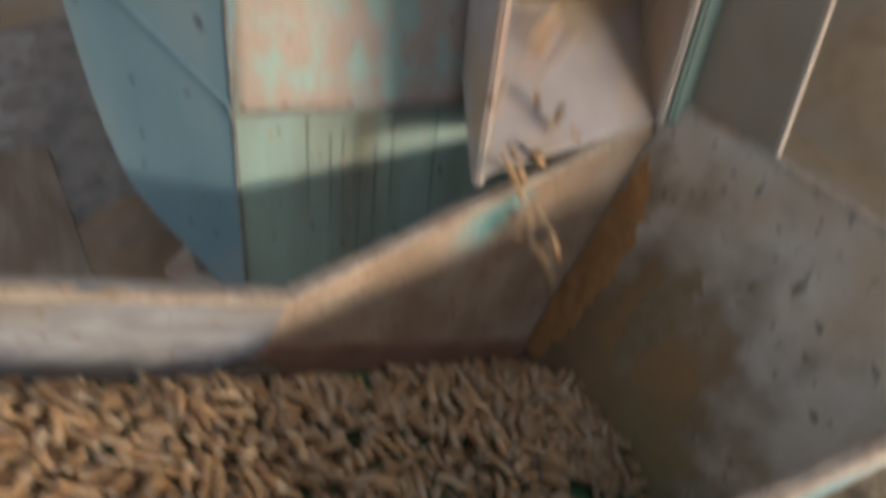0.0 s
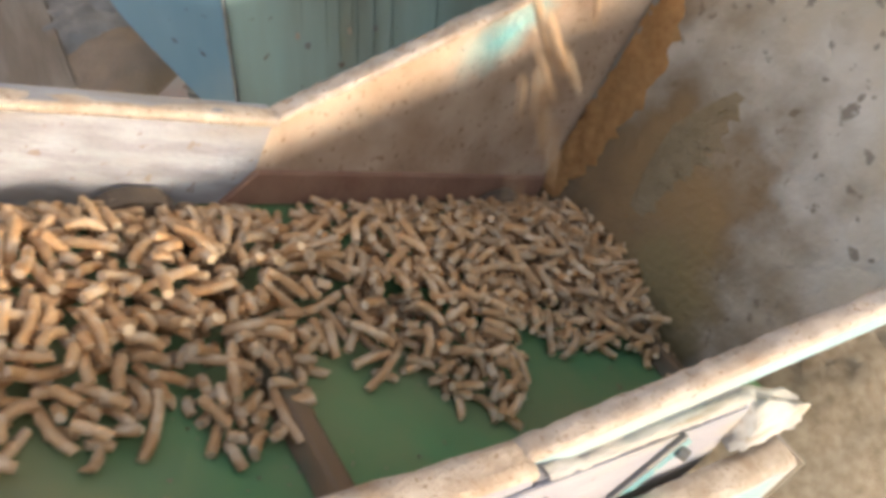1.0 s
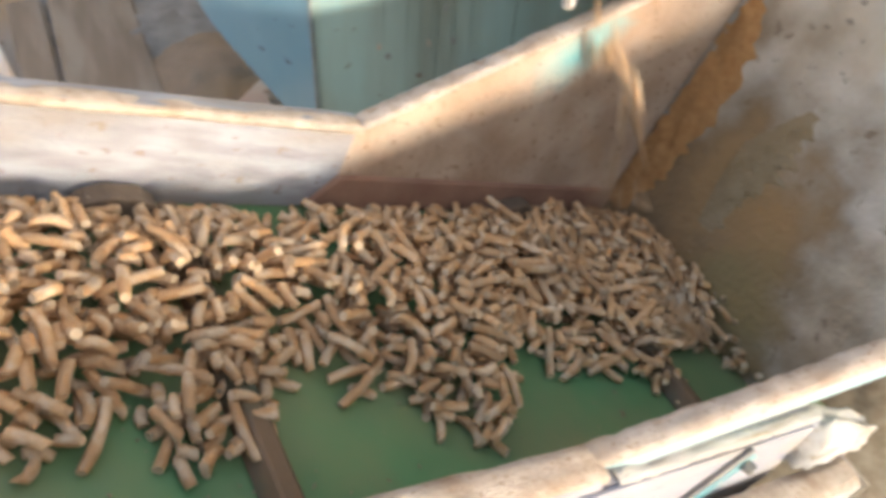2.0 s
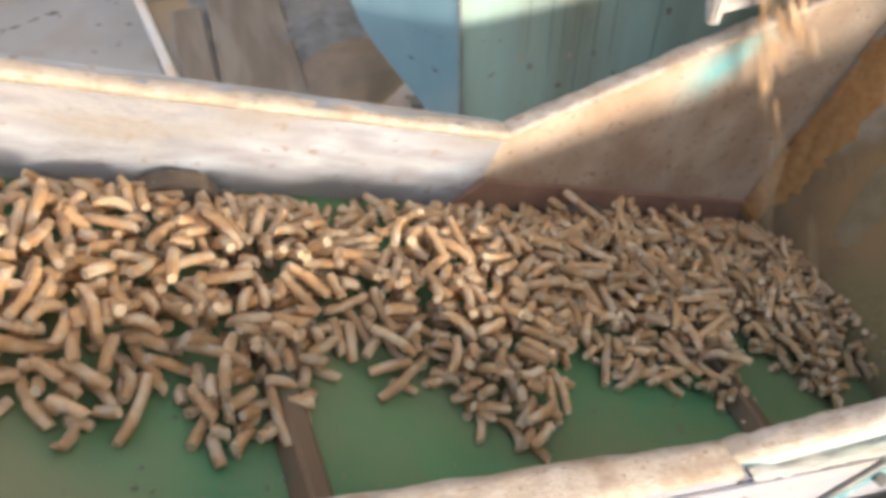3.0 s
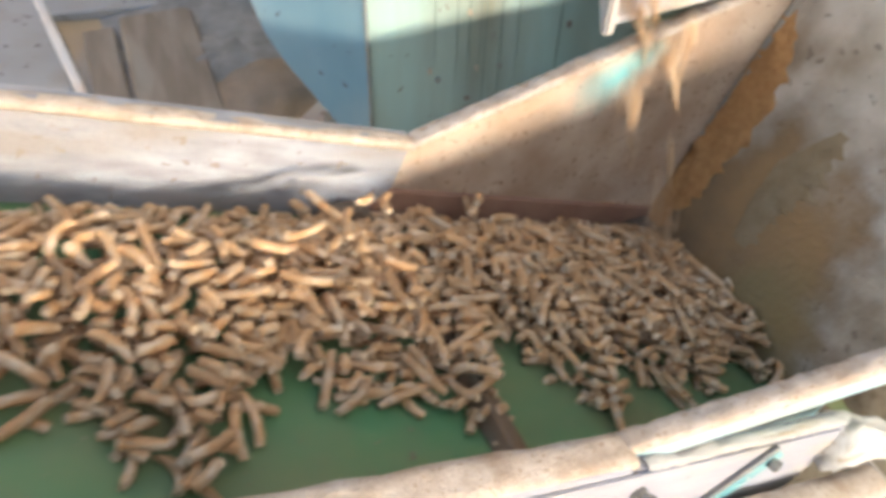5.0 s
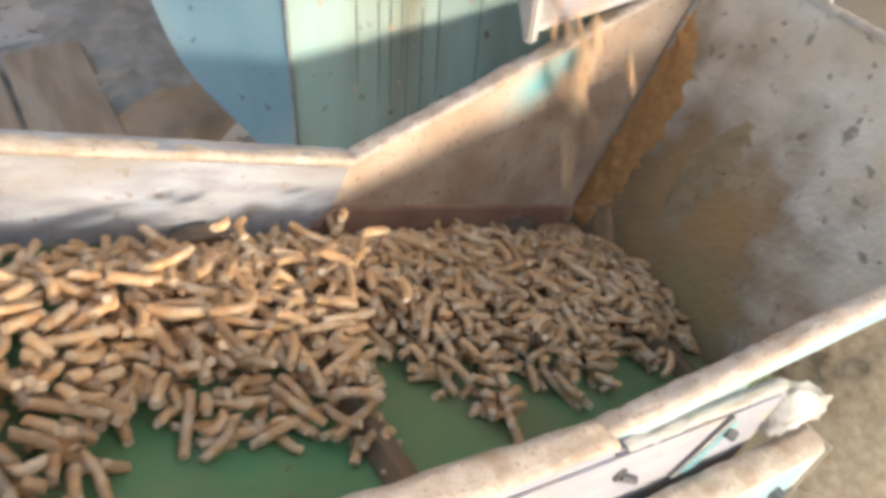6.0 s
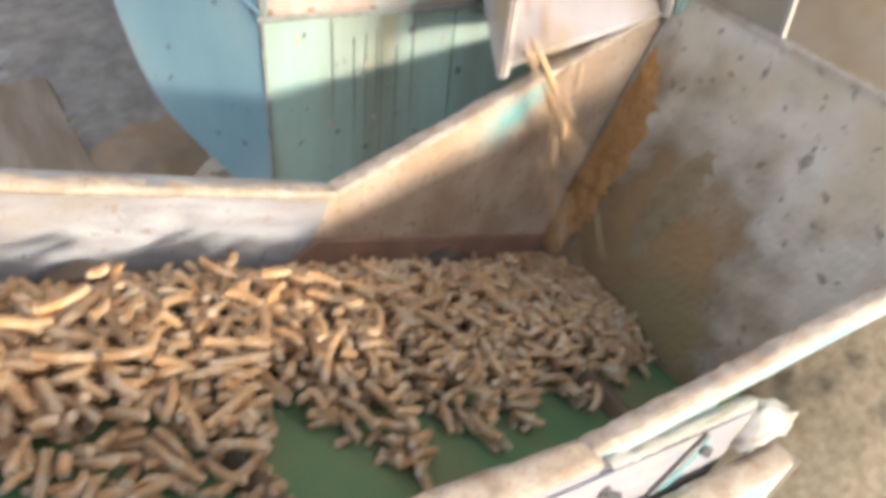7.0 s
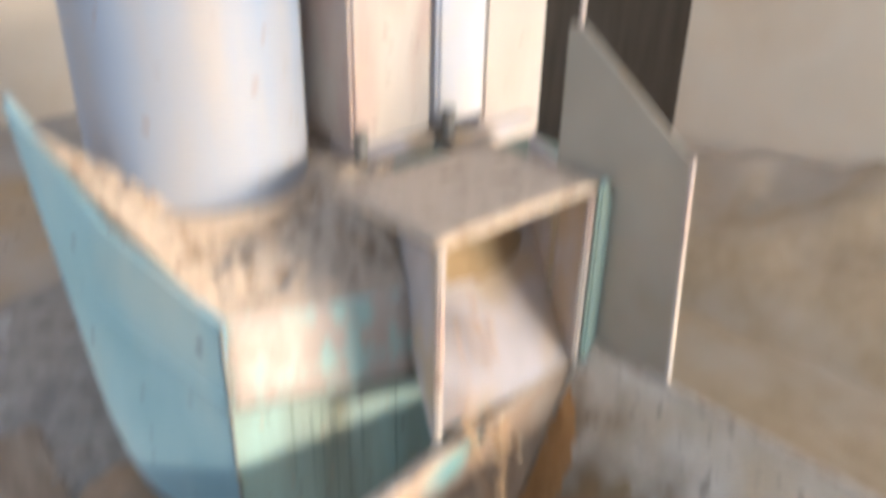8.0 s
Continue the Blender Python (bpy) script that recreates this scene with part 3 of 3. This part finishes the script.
def settle(rng):
    """Drops pellets one after another on what lies there; gives poses on the belt."""
    out = []
    for n in range(300000):
        s, v = rng.uniform(S0, S1), rng.uniform(0.03, W - 0.008)
        limit = depth_of_bed(s, v)
        if limit <= 0:
            continue
        kind = rng.randrange(40)
        half = LENGTHS[kind % 10] / 2
        yaw = rng.uniform(0, math.pi)
        dx, dy = math.cos(yaw), math.sin(yaw)
        if not 0.006 < v + half * abs(dy) < W - 0.004 or v - half * abs(dy) < 0.006:
            continue
        fs = [k / 4 for k in range(-4, 5)]
        spots = [(int((s + f * half * dx - S0) / CELL) + 8, int((v + f * half * dy) / CELL)) for f in fs]
        hs = [top[i, j] for i, j in spots]
        lo, hi = max(hs[:4]), max(hs[5:])
        mid = hs[4]
        a, b = lo, hi
        if mid > (a + b) / 2:
            a, b = a + (mid - (a + b) / 2), b + (mid - (a + b) / 2)
        if abs(b - a) > half * 1.1:
            continue
        if (a + b) / 2 > limit - 0.003 and (a + b) / 2 > 0.001:
            continue
        z = (a + b) / 2 + 0.0031
        for f, (i, j) in zip(fs, spots):
            h = a + (b - a) * (f + 1) / 2 + 0.0058
            top[i - 1:i + 2, j - 1:j + 2] = np.maximum(top[i - 1:i + 2, j - 1:j + 2], h)
        lift = rng.uniform(18, 48) if rng.random() < 0.3 and v < 0.2 and abs(yaw - math.pi / 2) < 0.8 and hs[4] > 0.004 else 0
        z += half * math.sin(radians(lift)) * 0.5
        out.append((kind, pose(s, v, z, 0, 0, math.degrees(yaw)) @ pose(0, 0, 0, 0, lift - math.degrees(math.atan2(b - a, 2 * half)), 0) @ pose(0, 0, 0, rng.uniform(0, 360), 0, 0)))
    return out


bed = tagged(new("pellet_bed"), "heap of brown compressed feed pellets riding the belt", "pellets", kind="stuff")
lying = settle(random.Random(5))
near = sorted(range(len(lying)), key=lambda i: (lying[i][1].translation - Vector((0.05, 0.1, 0.03))).length)
single = set(near[:300])
rest = [lying[i] for i in range(len(lying)) if i not in single]
verts, faces, base = [], [], 0
for kind, m in rest:
    me = SHAPES[kind]
    verts += [m @ v.co for v in me.vertices]
    faces += [[base + k for k in p.vertices] for p in me.polygons]
    base += len(me.vertices)
me = bpy.data.meshes.new("loose_pellets")
me.from_pydata(verts, [], faces)
ends_of(me)
me.shade_smooth()
me.set_sharp_from_angle(angle=radians(50))
tagged(new("loose_pellets", me), kind="stuff").parent = bed
for i in sorted(single):
    ob = new("pellet", SHAPES[lying[i][0]])
    ob.parent, ob.matrix_basis = bed, lying[i][1]

verts, faces = [], []
rng = random.Random(77)
for k in range(900):
    u, v, r = rng.uniform(-0.8, 0.9), rng.uniform(0.02, W - 0.01), rng.uniform(0.0006, 0.0018)
    h = top[int((u - S0) / CELL) + 8, int(v / CELL)]
    n = len(verts)
    verts += [(u + r * rng.uniform(-1, 1) * 1.4, v + r * rng.uniform(-1, 1) * 1.4, h + r * rng.uniform(0, 1.2)) for _ in range(4)]
    faces += [(n, n + 1, n + 2), (n, n + 1, n + 3), (n + 1, n + 2, n + 3), (n, n + 2, n + 3)]
me = bpy.data.meshes.new("crumbs")
me.from_pydata(verts, [], faces)
me.materials.append(CRUMB)
tagged(new("crumbs", me), "pale crumbs broken off the pellets", kind="stuff").parent = bed

# ---- pellets that drop from the chute ----
def landing(rng, t, deep):
    """A place on the bed, or deep in it, as it lies under the chute at t."""
    u, v = rng.uniform(0.22, 0.295), rng.uniform(0.15, 0.235)
    i, j = int((u + SPEED * t - S0) / CELL) + 8, int(v / CELL)
    return Vector((u, v, 0.004 if deep else top[i - 2:i + 3, j - 2:j + 3].max() + 0.003))


def clump_mesh(seed):
    """A few pellets strung out in a row, as they leave the chute together."""
    rng = random.Random(seed)
    bm = bmesh.new()
    for k in range(6):
        b = bmesh.new()
        b.from_mesh(SHAPES[rng.randrange(40)])
        b.transform(pose(rng.uniform(-0.045, 0.045), rng.gauss(0, 0.012), rng.gauss(0, 0.004), 0, 0, rng.gauss(0, 35)))
        tmp = bpy.data.meshes.new("tmp")
        b.to_mesh(tmp)
        b.free()
        bm.from_mesh(tmp)
        bpy.data.meshes.remove(tmp)
    me = bpy.data.meshes.new("pellet_clump")
    bm.to_mesh(me)
    bm.free()
    ends_of(me)
    me.shade_smooth()
    me.set_sharp_from_angle(angle=radians(50))
    return me


CLUMPS = [clump_mesh(k + 70) for k in range(8)]
DROPS = []
for k in range(290):
    rng = random.Random(k + 400)
    many = k % 2 == 0
    ob = new("pellet_clump" if many else "falling_pellet", rng.choice(CLUMPS) if many else SHAPES[rng.randrange(40)])
    if many:
        tagged(ob, "run of brown feed pellets dropping from the chute", "pellets", "pellets from the chute", "stuff")
    else:
        tagged(ob, "brown feed pellet dropping from the mill's chute", "pellet", "pellets from the chute")
    start = Vector((rng.uniform(0.29, 0.40), rng.uniform(0.405, 0.435), rng.uniform(0.245, 0.30)))
    lip = Vector((0.206 + 0.022 * rng.random() if k % 5 < 3 else 0.235 + 0.045 * rng.random(), 0.274, 0.142))
    t0 = -0.35 + k * 8.2 / 290
    DROPS.append((ob, t0, start, lip, landing(rng, max(0.0, t0 + 0.47), many), [rng.uniform(0, 360) for _ in range(3)], many))


def drop_pose(drop, t):
    """Where a pellet from the chute is at t: waiting, sliding, falling, or riding the belt."""
    _, t0, start, lip, land, a, many = drop
    f = t - t0
    end = TILT @ land
    yaw, lie = 0.08 * a[2] - 14, 0.45 * a[0] - 81
    if f <= 0:
        return pose(*start, 0, 30, yaw + 90)
    if f < 0.25:
        g = f / 0.25
        return pose(*start.lerp(lip, g ** 1.6), 0, 30 + 30 * g, yaw + 90 - 90 * g)
    if f < 0.47:
        g = (f - 0.25) / 0.22
        p = lip.lerp(end, g)
        p.z = lip.z + (end.z - lip.z) * (0.35 * g + 0.65 * g * g)
        return pose(*p, 0, 60 + 10 * g if g < 0.8 else 68 - 43 * (g - 0.8) / 0.2, yaw + (lie - yaw) * max(0.0, g - 0.5) * 2)
    return Matrix.Translation(TILT @ (land - Vector((SPEED * (f - 0.47), 0, 0)))) @ pose(0, 0, 0, 0, 25, 0) @ pose(0, 0, 0, 0, 0, lie)


# ---- heap under the chute ----
verts, faces, base = [], [], 0
rng = random.Random(31)
for k in range(420):
    r, a = 0.085 * math.sqrt(rng.random()), rng.uniform(0, 2 * math.pi)
    u, v = 0.285 + r * math.cos(a), 0.185 + r * math.sin(a) * 0.95
    if not (u < 0.302 and 0.01 < v < W - 0.012):
        continue
    z = 0.014 + 0.016 * (1 - r / 0.085) ** 0.8 + rng.uniform(-0.004, 0.002)
    m = pose(u, v, z, 0, 0, math.degrees(a)) @ pose(0, 0, 0, 0, 22, 0) @ pose(0, 0, 0, 0, 0, rng.uniform(0, 180))
    me = SHAPES[rng.randrange(40)]
    verts += [m @ q.co for q in me.vertices]
    faces += [[base + i for i in p.vertices] for p in me.polygons]
    base += len(me.vertices)
me = bpy.data.meshes.new("pellet_heap")
me.from_pydata(verts, [], faces)
ends_of(me)
me.shade_smooth()
me.set_sharp_from_angle(angle=radians(50))
heap = tagged(new("pellet_heap", me), "heap of brown pellets gathered below the chute", "pellets", kind="stuff")
heap.matrix_basis = TILT

# ---- pellet mill ----
mill = tagged(new("pellet_mill"), "blue-green painted pellet mill dusted with meal", "machine")
SIDE = pose(0.055, 0.43, 0, 0, 0, math.degrees(math.atan2(0.8, -0.6)))
bm = bmesh.new()
curve = [(0.012, -0.075), (0.04, -0.045), (0.068, -0.018), (0.1, 0.014), (0.121, 0.05), (0.14, 0.126), (0.158, 0.27), (0.18, 0.44)]
fine = []
for i in range(len(curve) - 1):
    p0, p1, p2, p3 = (Vector(curve[max(0, min(len(curve) - 1, i + k))]) for k in (-1, 0, 1, 2))
    for g in (0, 0.25, 0.5, 0.75):
        fine.append(tuple(0.5 * (2 * p1 + (p2 - p0) * g + (2 * p0 - 5 * p1 + 4 * p2 - p3) * g * g + (3 * p1 - p0 - 3 * p2 + p3) * g ** 3)))
prism(bm, [(0.0, -0.085)] + fine + [(0.18, 0.44), (0.105, 0.326), (0.0, 0.236)], "y", -0.012, 0.0)
part("side_plate", bm, BLUE, mill, "pale blue painted side plate", SIDE)
bm = bmesh.new()
tube(bm, (0.0, 0.0025, 0.145), (0.125, 0.0025, 0.24), 0.0014, 8)
part("side_seam", bm, BLUE, mill, m=SIDE)
FRONT = pose(0.055, 0.43, 0, 0, 0, -20)   # the mill's front face: x along it, y into the mill
bm = bmesh.new()
block(bm, (0.002, 0.002, FLOOR_Z - 0.005), (0.35, 0.07, 0.137))
part("front_panel", bm, GREEN, mill, "pale green chipped front panel", FRONT)
bm = bmesh.new()
prism(bm, [(-0.002, 0.141), (0.011, 0.236), (0.07, 0.236), (0.07, 0.141)], "x", 0.0, 0.192)
worn(bm, 0.0008, 0.02, 12)
part("upper_band", bm, GREENDUST, mill, "green band half covered with pinkish dust", FRONT, True)
bm = bmesh.new()
tube(bm, (-0.003, -0.001, 0.139), (0.192, -0.001, 0.139), 0.0028, 8)
worn(bm, 0.001, 0.008, 8)
part("weld_bead", bm, RUST, mill, "rusty weld bead", FRONT)
bm = bmesh.new()
tube(bm, (0.055, 0.43, FLOOR_Z), (0.055, 0.43, 0.236), 0.0016, 8)
part("corner_bead", bm, RUST, mill)
rng = random.Random(12)
for k in range(13):
    u, z, r = rng.uniform(0.006, 0.185), rng.uniform(0.0, 0.13), rng.uniform(0.001, 0.0045)
    bm = bmesh.new()
    ring = [(u + r * rng.uniform(0.5, 1.0) * math.cos(a), z + r * rng.uniform(0.6, 1.9) * math.sin(a)) for a in (2 * math.pi * i / 9 for i in range(9))]
    prism(bm, ring, "y", 0.0008, 0.0025)
    part("paint_chip", bm, RUST if k % 3 else LEDGE, mill, m=FRONT)
for k in range(6):
    u, z1 = rng.uniform(0.01, 0.19), rng.uniform(0.1, 0.135)
    z0, w = z1 - rng.uniform(0.05, 0.16), rng.uniform(0.0003, 0.0008)
    bm = bmesh.new()
    prism(bm, [(u - w, z1), (u - w * 0.6, (z0 + z1) / 2), (u, z0), (u + w * 0.8, (z0 + z1) / 2), (u + w, z1)], "y", 0.001, 0.0025)
    part("grease_run", bm, DARKGREEN, mill, "thin dark run of grease", FRONT)
for x in (0.105, 0.172):
    bm = bmesh.new()
    block(bm, (x, 0.0012, -0.2), (x + 0.001, 0.003, 0.136))
    part("panel_joint", bm, DARKGREEN, mill, m=FRONT)
# body behind the plates, closed to the floor
bm = bmesh.new()
prism(bm, [(0.085, 0.5), (0.7, 0.5), (0.7, 1.0), (0.22, 1.0), (0.1, 0.72), (0.07, 0.56)], "z", FLOOR_Z - 0.005, 0.23)
part("body", bm, DARKGREEN, mill)
bm = bmesh.new()
n, m = 120, 44
grid = []
for i in range(n + 1):
    f = i / n
    row = []
    for j in range(m + 1):
        g = j / m
        if f > 0.65:
            front = Vector((0.2385, 0.376, 0.236)).lerp(Vector((0.3, 0.5, 0.3)), (f - 0.65) / 0.35)
        elif f > 0.3:
            front = Vector((0.059, 0.441, 0.236)).lerp(Vector((0.2385, 0.376, 0.236)), (f - 0.3) / 0.35)
        else:
            front = Vector((-0.046, 0.566, 0.425)).lerp(Vector((0.059, 0.441, 0.236)), f / 0.3)
        back = Vector((-0.02 + f * 0.5, 0.62, 0.335))
        q = front.lerp(back, g)
        q.z += 0.02 * math.sin(math.pi * g) + (0.009 * noise.noise(q / 0.02) + 0.008 * noise.noise(q / 0.006)) * min(1, g * 8) * (1.0 if g < 0.55 else 0.4)
        row.append(bm.verts.new(q))
    grid.append(row)
for a, b in zip(grid, grid[1:]):
    for j in range(m):
        bm.faces.new((a[j], a[j + 1], b[j + 1], b[j]))
bmesh.ops.recalc_face_normals(bm, faces=bm.faces[:])
part("dusty_ledge", bm, LEDGE, mill, "ledge heaped with shaggy meal dust", smooth=True)
bm = bmesh.new()
bmesh.ops.create_cone(bm, cap_ends=True, segments=64, radius1=0.116, radius2=0.116, depth=0.75, matrix=pose(0.142, 0.62, 0.66))
drum = part("drum", bm, DRUMM, mill, "pale blue painted steel drum", smooth=True)
drum.data.set_sharp_from_angle(angle=radians(40))
bm = bmesh.new()
bmesh.ops.create_cone(bm, cap_ends=True, segments=64, radius1=0.136, radius2=0.134, depth=0.02, matrix=pose(0.142, 0.62, 0.305))
rounded(bm, 0.003)
part("drum_flange", bm, LEDGE, mill)
for n, (x0, x1, y0, z0, mt) in enumerate(((0.262, 0.372, 0.5, 0.345, CREAM), (0.376, 0.45, 0.494, 0.35, WHITEBLUE), (0.454, 0.56, 0.5, 0.3, CREAM))):
    bm = bmesh.new()
    block(bm, (x0, y0, z0), (x1, y0 + 0.12, 1.05))
    rounded(bm, 0.004)
    part("casing_panel", bm, mt, mill)
bm = bmesh.new()
block(bm, (0.27, 0.488, 0.325), (0.37, 0.56, 0.345))
block(bm, (0.39, 0.486, 0.315), (0.54, 0.56, 0.335))
rounded(bm, 0.003)
part("casing_foot", bm, STEEL, mill)
for x in (0.259, 0.383):
    bm = bmesh.new()
    tube(bm, (x, 0.482, 0.335), (x, 0.482, 0.372), 0.008, 10)
    part("stud", bm, IRON, mill)

def skewed(bm):
    """The chute comes out of the mill at an angle."""
    for v in bm.verts:
        v.co.x += max(0.0, v.co.y - 0.28) * 0.5
    return bm


bm = bmesh.new()
prism(bm, [(0.28, 0.128), (0.44, 0.25), (0.44, 0.256), (0.28, 0.134)], "x", 0.196, 0.39)
chute = part("chute", skewed(bm), STEEL, mill, "grey steel outlet chute")
bm = bmesh.new()
prism(bm, [(0.28, 0.122), (0.43, 0.2), (0.43, 0.337), (0.28, 0.337)], "x", 0.190, 0.196)
part("chute_side", skewed(bm), STEEL, chute)
bm = bmesh.new()
prism(bm, [(0.28, 0.122), (0.43, 0.2), (0.43, 0.337), (0.28, 0.335)], "x", 0.39, 0.396)
part("chute_side", skewed(bm), STEEL, chute)
bm = bmesh.new()
prism(bm, [(0.274, 0.336), (0.43, 0.337), (0.43, 0.345), (0.274, 0.344)], "x", 0.186, 0.40)
worn(bm, 0.001, 0.02, 10)
part("chute_roof", bm, LEDGE, chute, "chute roof covered with dust", smooth=True)
for x, z0, z1 in ((0.189, 0.124, 0.337), (0.389, 0.128, 0.332)):
    bm = bmesh.new()
    block(bm, (x - 0.001, 0.272, z0), (x + 0.008, 0.2795, z1))
    rounded(bm, 0.002)
    part("lip", bm, CREAM, chute, "pale worn lip")
bm = bmesh.new()
prism(bm, [(0.399, 0.13), (0.435, 0.13), (0.432, 0.2), (0.428, 0.3), (0.412, 0.345), (0.399, 0.345)], "y", 0.268, 0.276)
rounded(bm, 0.003)
part("flange", bm, GREEN, mill, "pale green bolted flange")
mound_bm = bmesh.new()
bmesh.ops.create_grid(mound_bm, x_segments=24, y_segments=24, size=1)
for v in mound_bm.verts:
    x, y = v.co.x, v.co.y
    h = max(0.0, 1 - math.hypot(x, min(0.0, y - 0.2)))
    v.co = Vector((0.355 + 0.09 * x, 0.405 + 0.035 * y, 0.225 + 0.025 * y + 0.05 * h + 0.004 * noise.noise(Vector((x * 6, y * 6, 3)))))
tagged(part("meal_heap", mound_bm, MEALTHIN, None, smooth=True), "orange meal lying in the mill's chute", "meal", kind="stuff")

# ---- guard ----
guard = tagged(new("guard_plate"), "upright bent sheet-metal guard beside the chute", "guard")
bm = bmesh.new()
prism(bm, [(0.174, 0.145), (0.188, 0.39), (0.325, 0.487), (0.345, 0.487), (0.345, FLOOR_Z - 0.005), (0.31, FLOOR_Z - 0.005), (0.31, 0.145)], "x", 0.418, 0.421)
part("plate", bm, STEELDARK, guard)
bm = bmesh.new()
prism(bm, [(0.1705, 0.145), (0.1745, 0.145), (0.1885, 0.391), (0.1845, 0.391)], "x", 0.4165, 0.4225)
part("edge_strip", bm, CREAM, guard, "pale bare metal edge")
bm = bmesh.new()
tube(bm, (0.424, 0.335, 0.30), (0.424, 0.335, 0.9), 0.003, 8)
part("rod", bm, CREAM, guard, "thin pale rod")

# ---- mill foot ----
bm = bmesh.new()
prism(bm, [(0.014, 0.57), (0.056, 0.602), (0.076, 0.602), (0.084, 0.53), (0.06, 0.5), (0.03, 0.53)], "z", -0.132, -0.117)
rounded(bm, 0.003)
foot = part("foot_plate", bm, CREAM, mill, "pale dusty foot plate")
bm = bmesh.new()
block(bm, (0.03, 0.53, FLOOR_Z - 0.005), (0.075, 0.595, -0.132))
part("foot_block", bm, DARKGREEN, mill)
bm = bmesh.new()
tube(bm, (0.053, 0.55, -0.117), (0.053, 0.55, -0.106), 0.0095, 6)
part("nut", bm, IRON, foot)


def motions():
    rows = [(t, TILT @ pose(-SPEED * t, 0, 0)) for t in (0.0, 2.0, 4.0, 6.0, 8.0)]
    walk(belt, rows)
    walk(bed, rows)
    for drop in DROPS:
        t0 = drop[1]
        steps = [t0 + f for f in (0.0, 0.08, 0.16, 0.25, 0.3, 0.34, 0.38, 0.42, 0.47, 0.55)]
        times = [0.0] + [t for t in steps if 0.02 < t < 7.98] + [8.0]
        times = sorted({round(t * 30) / 30 for t in times})
        walk(drop[0], [(t, drop_pose(drop, t)) for t in times])


motions()
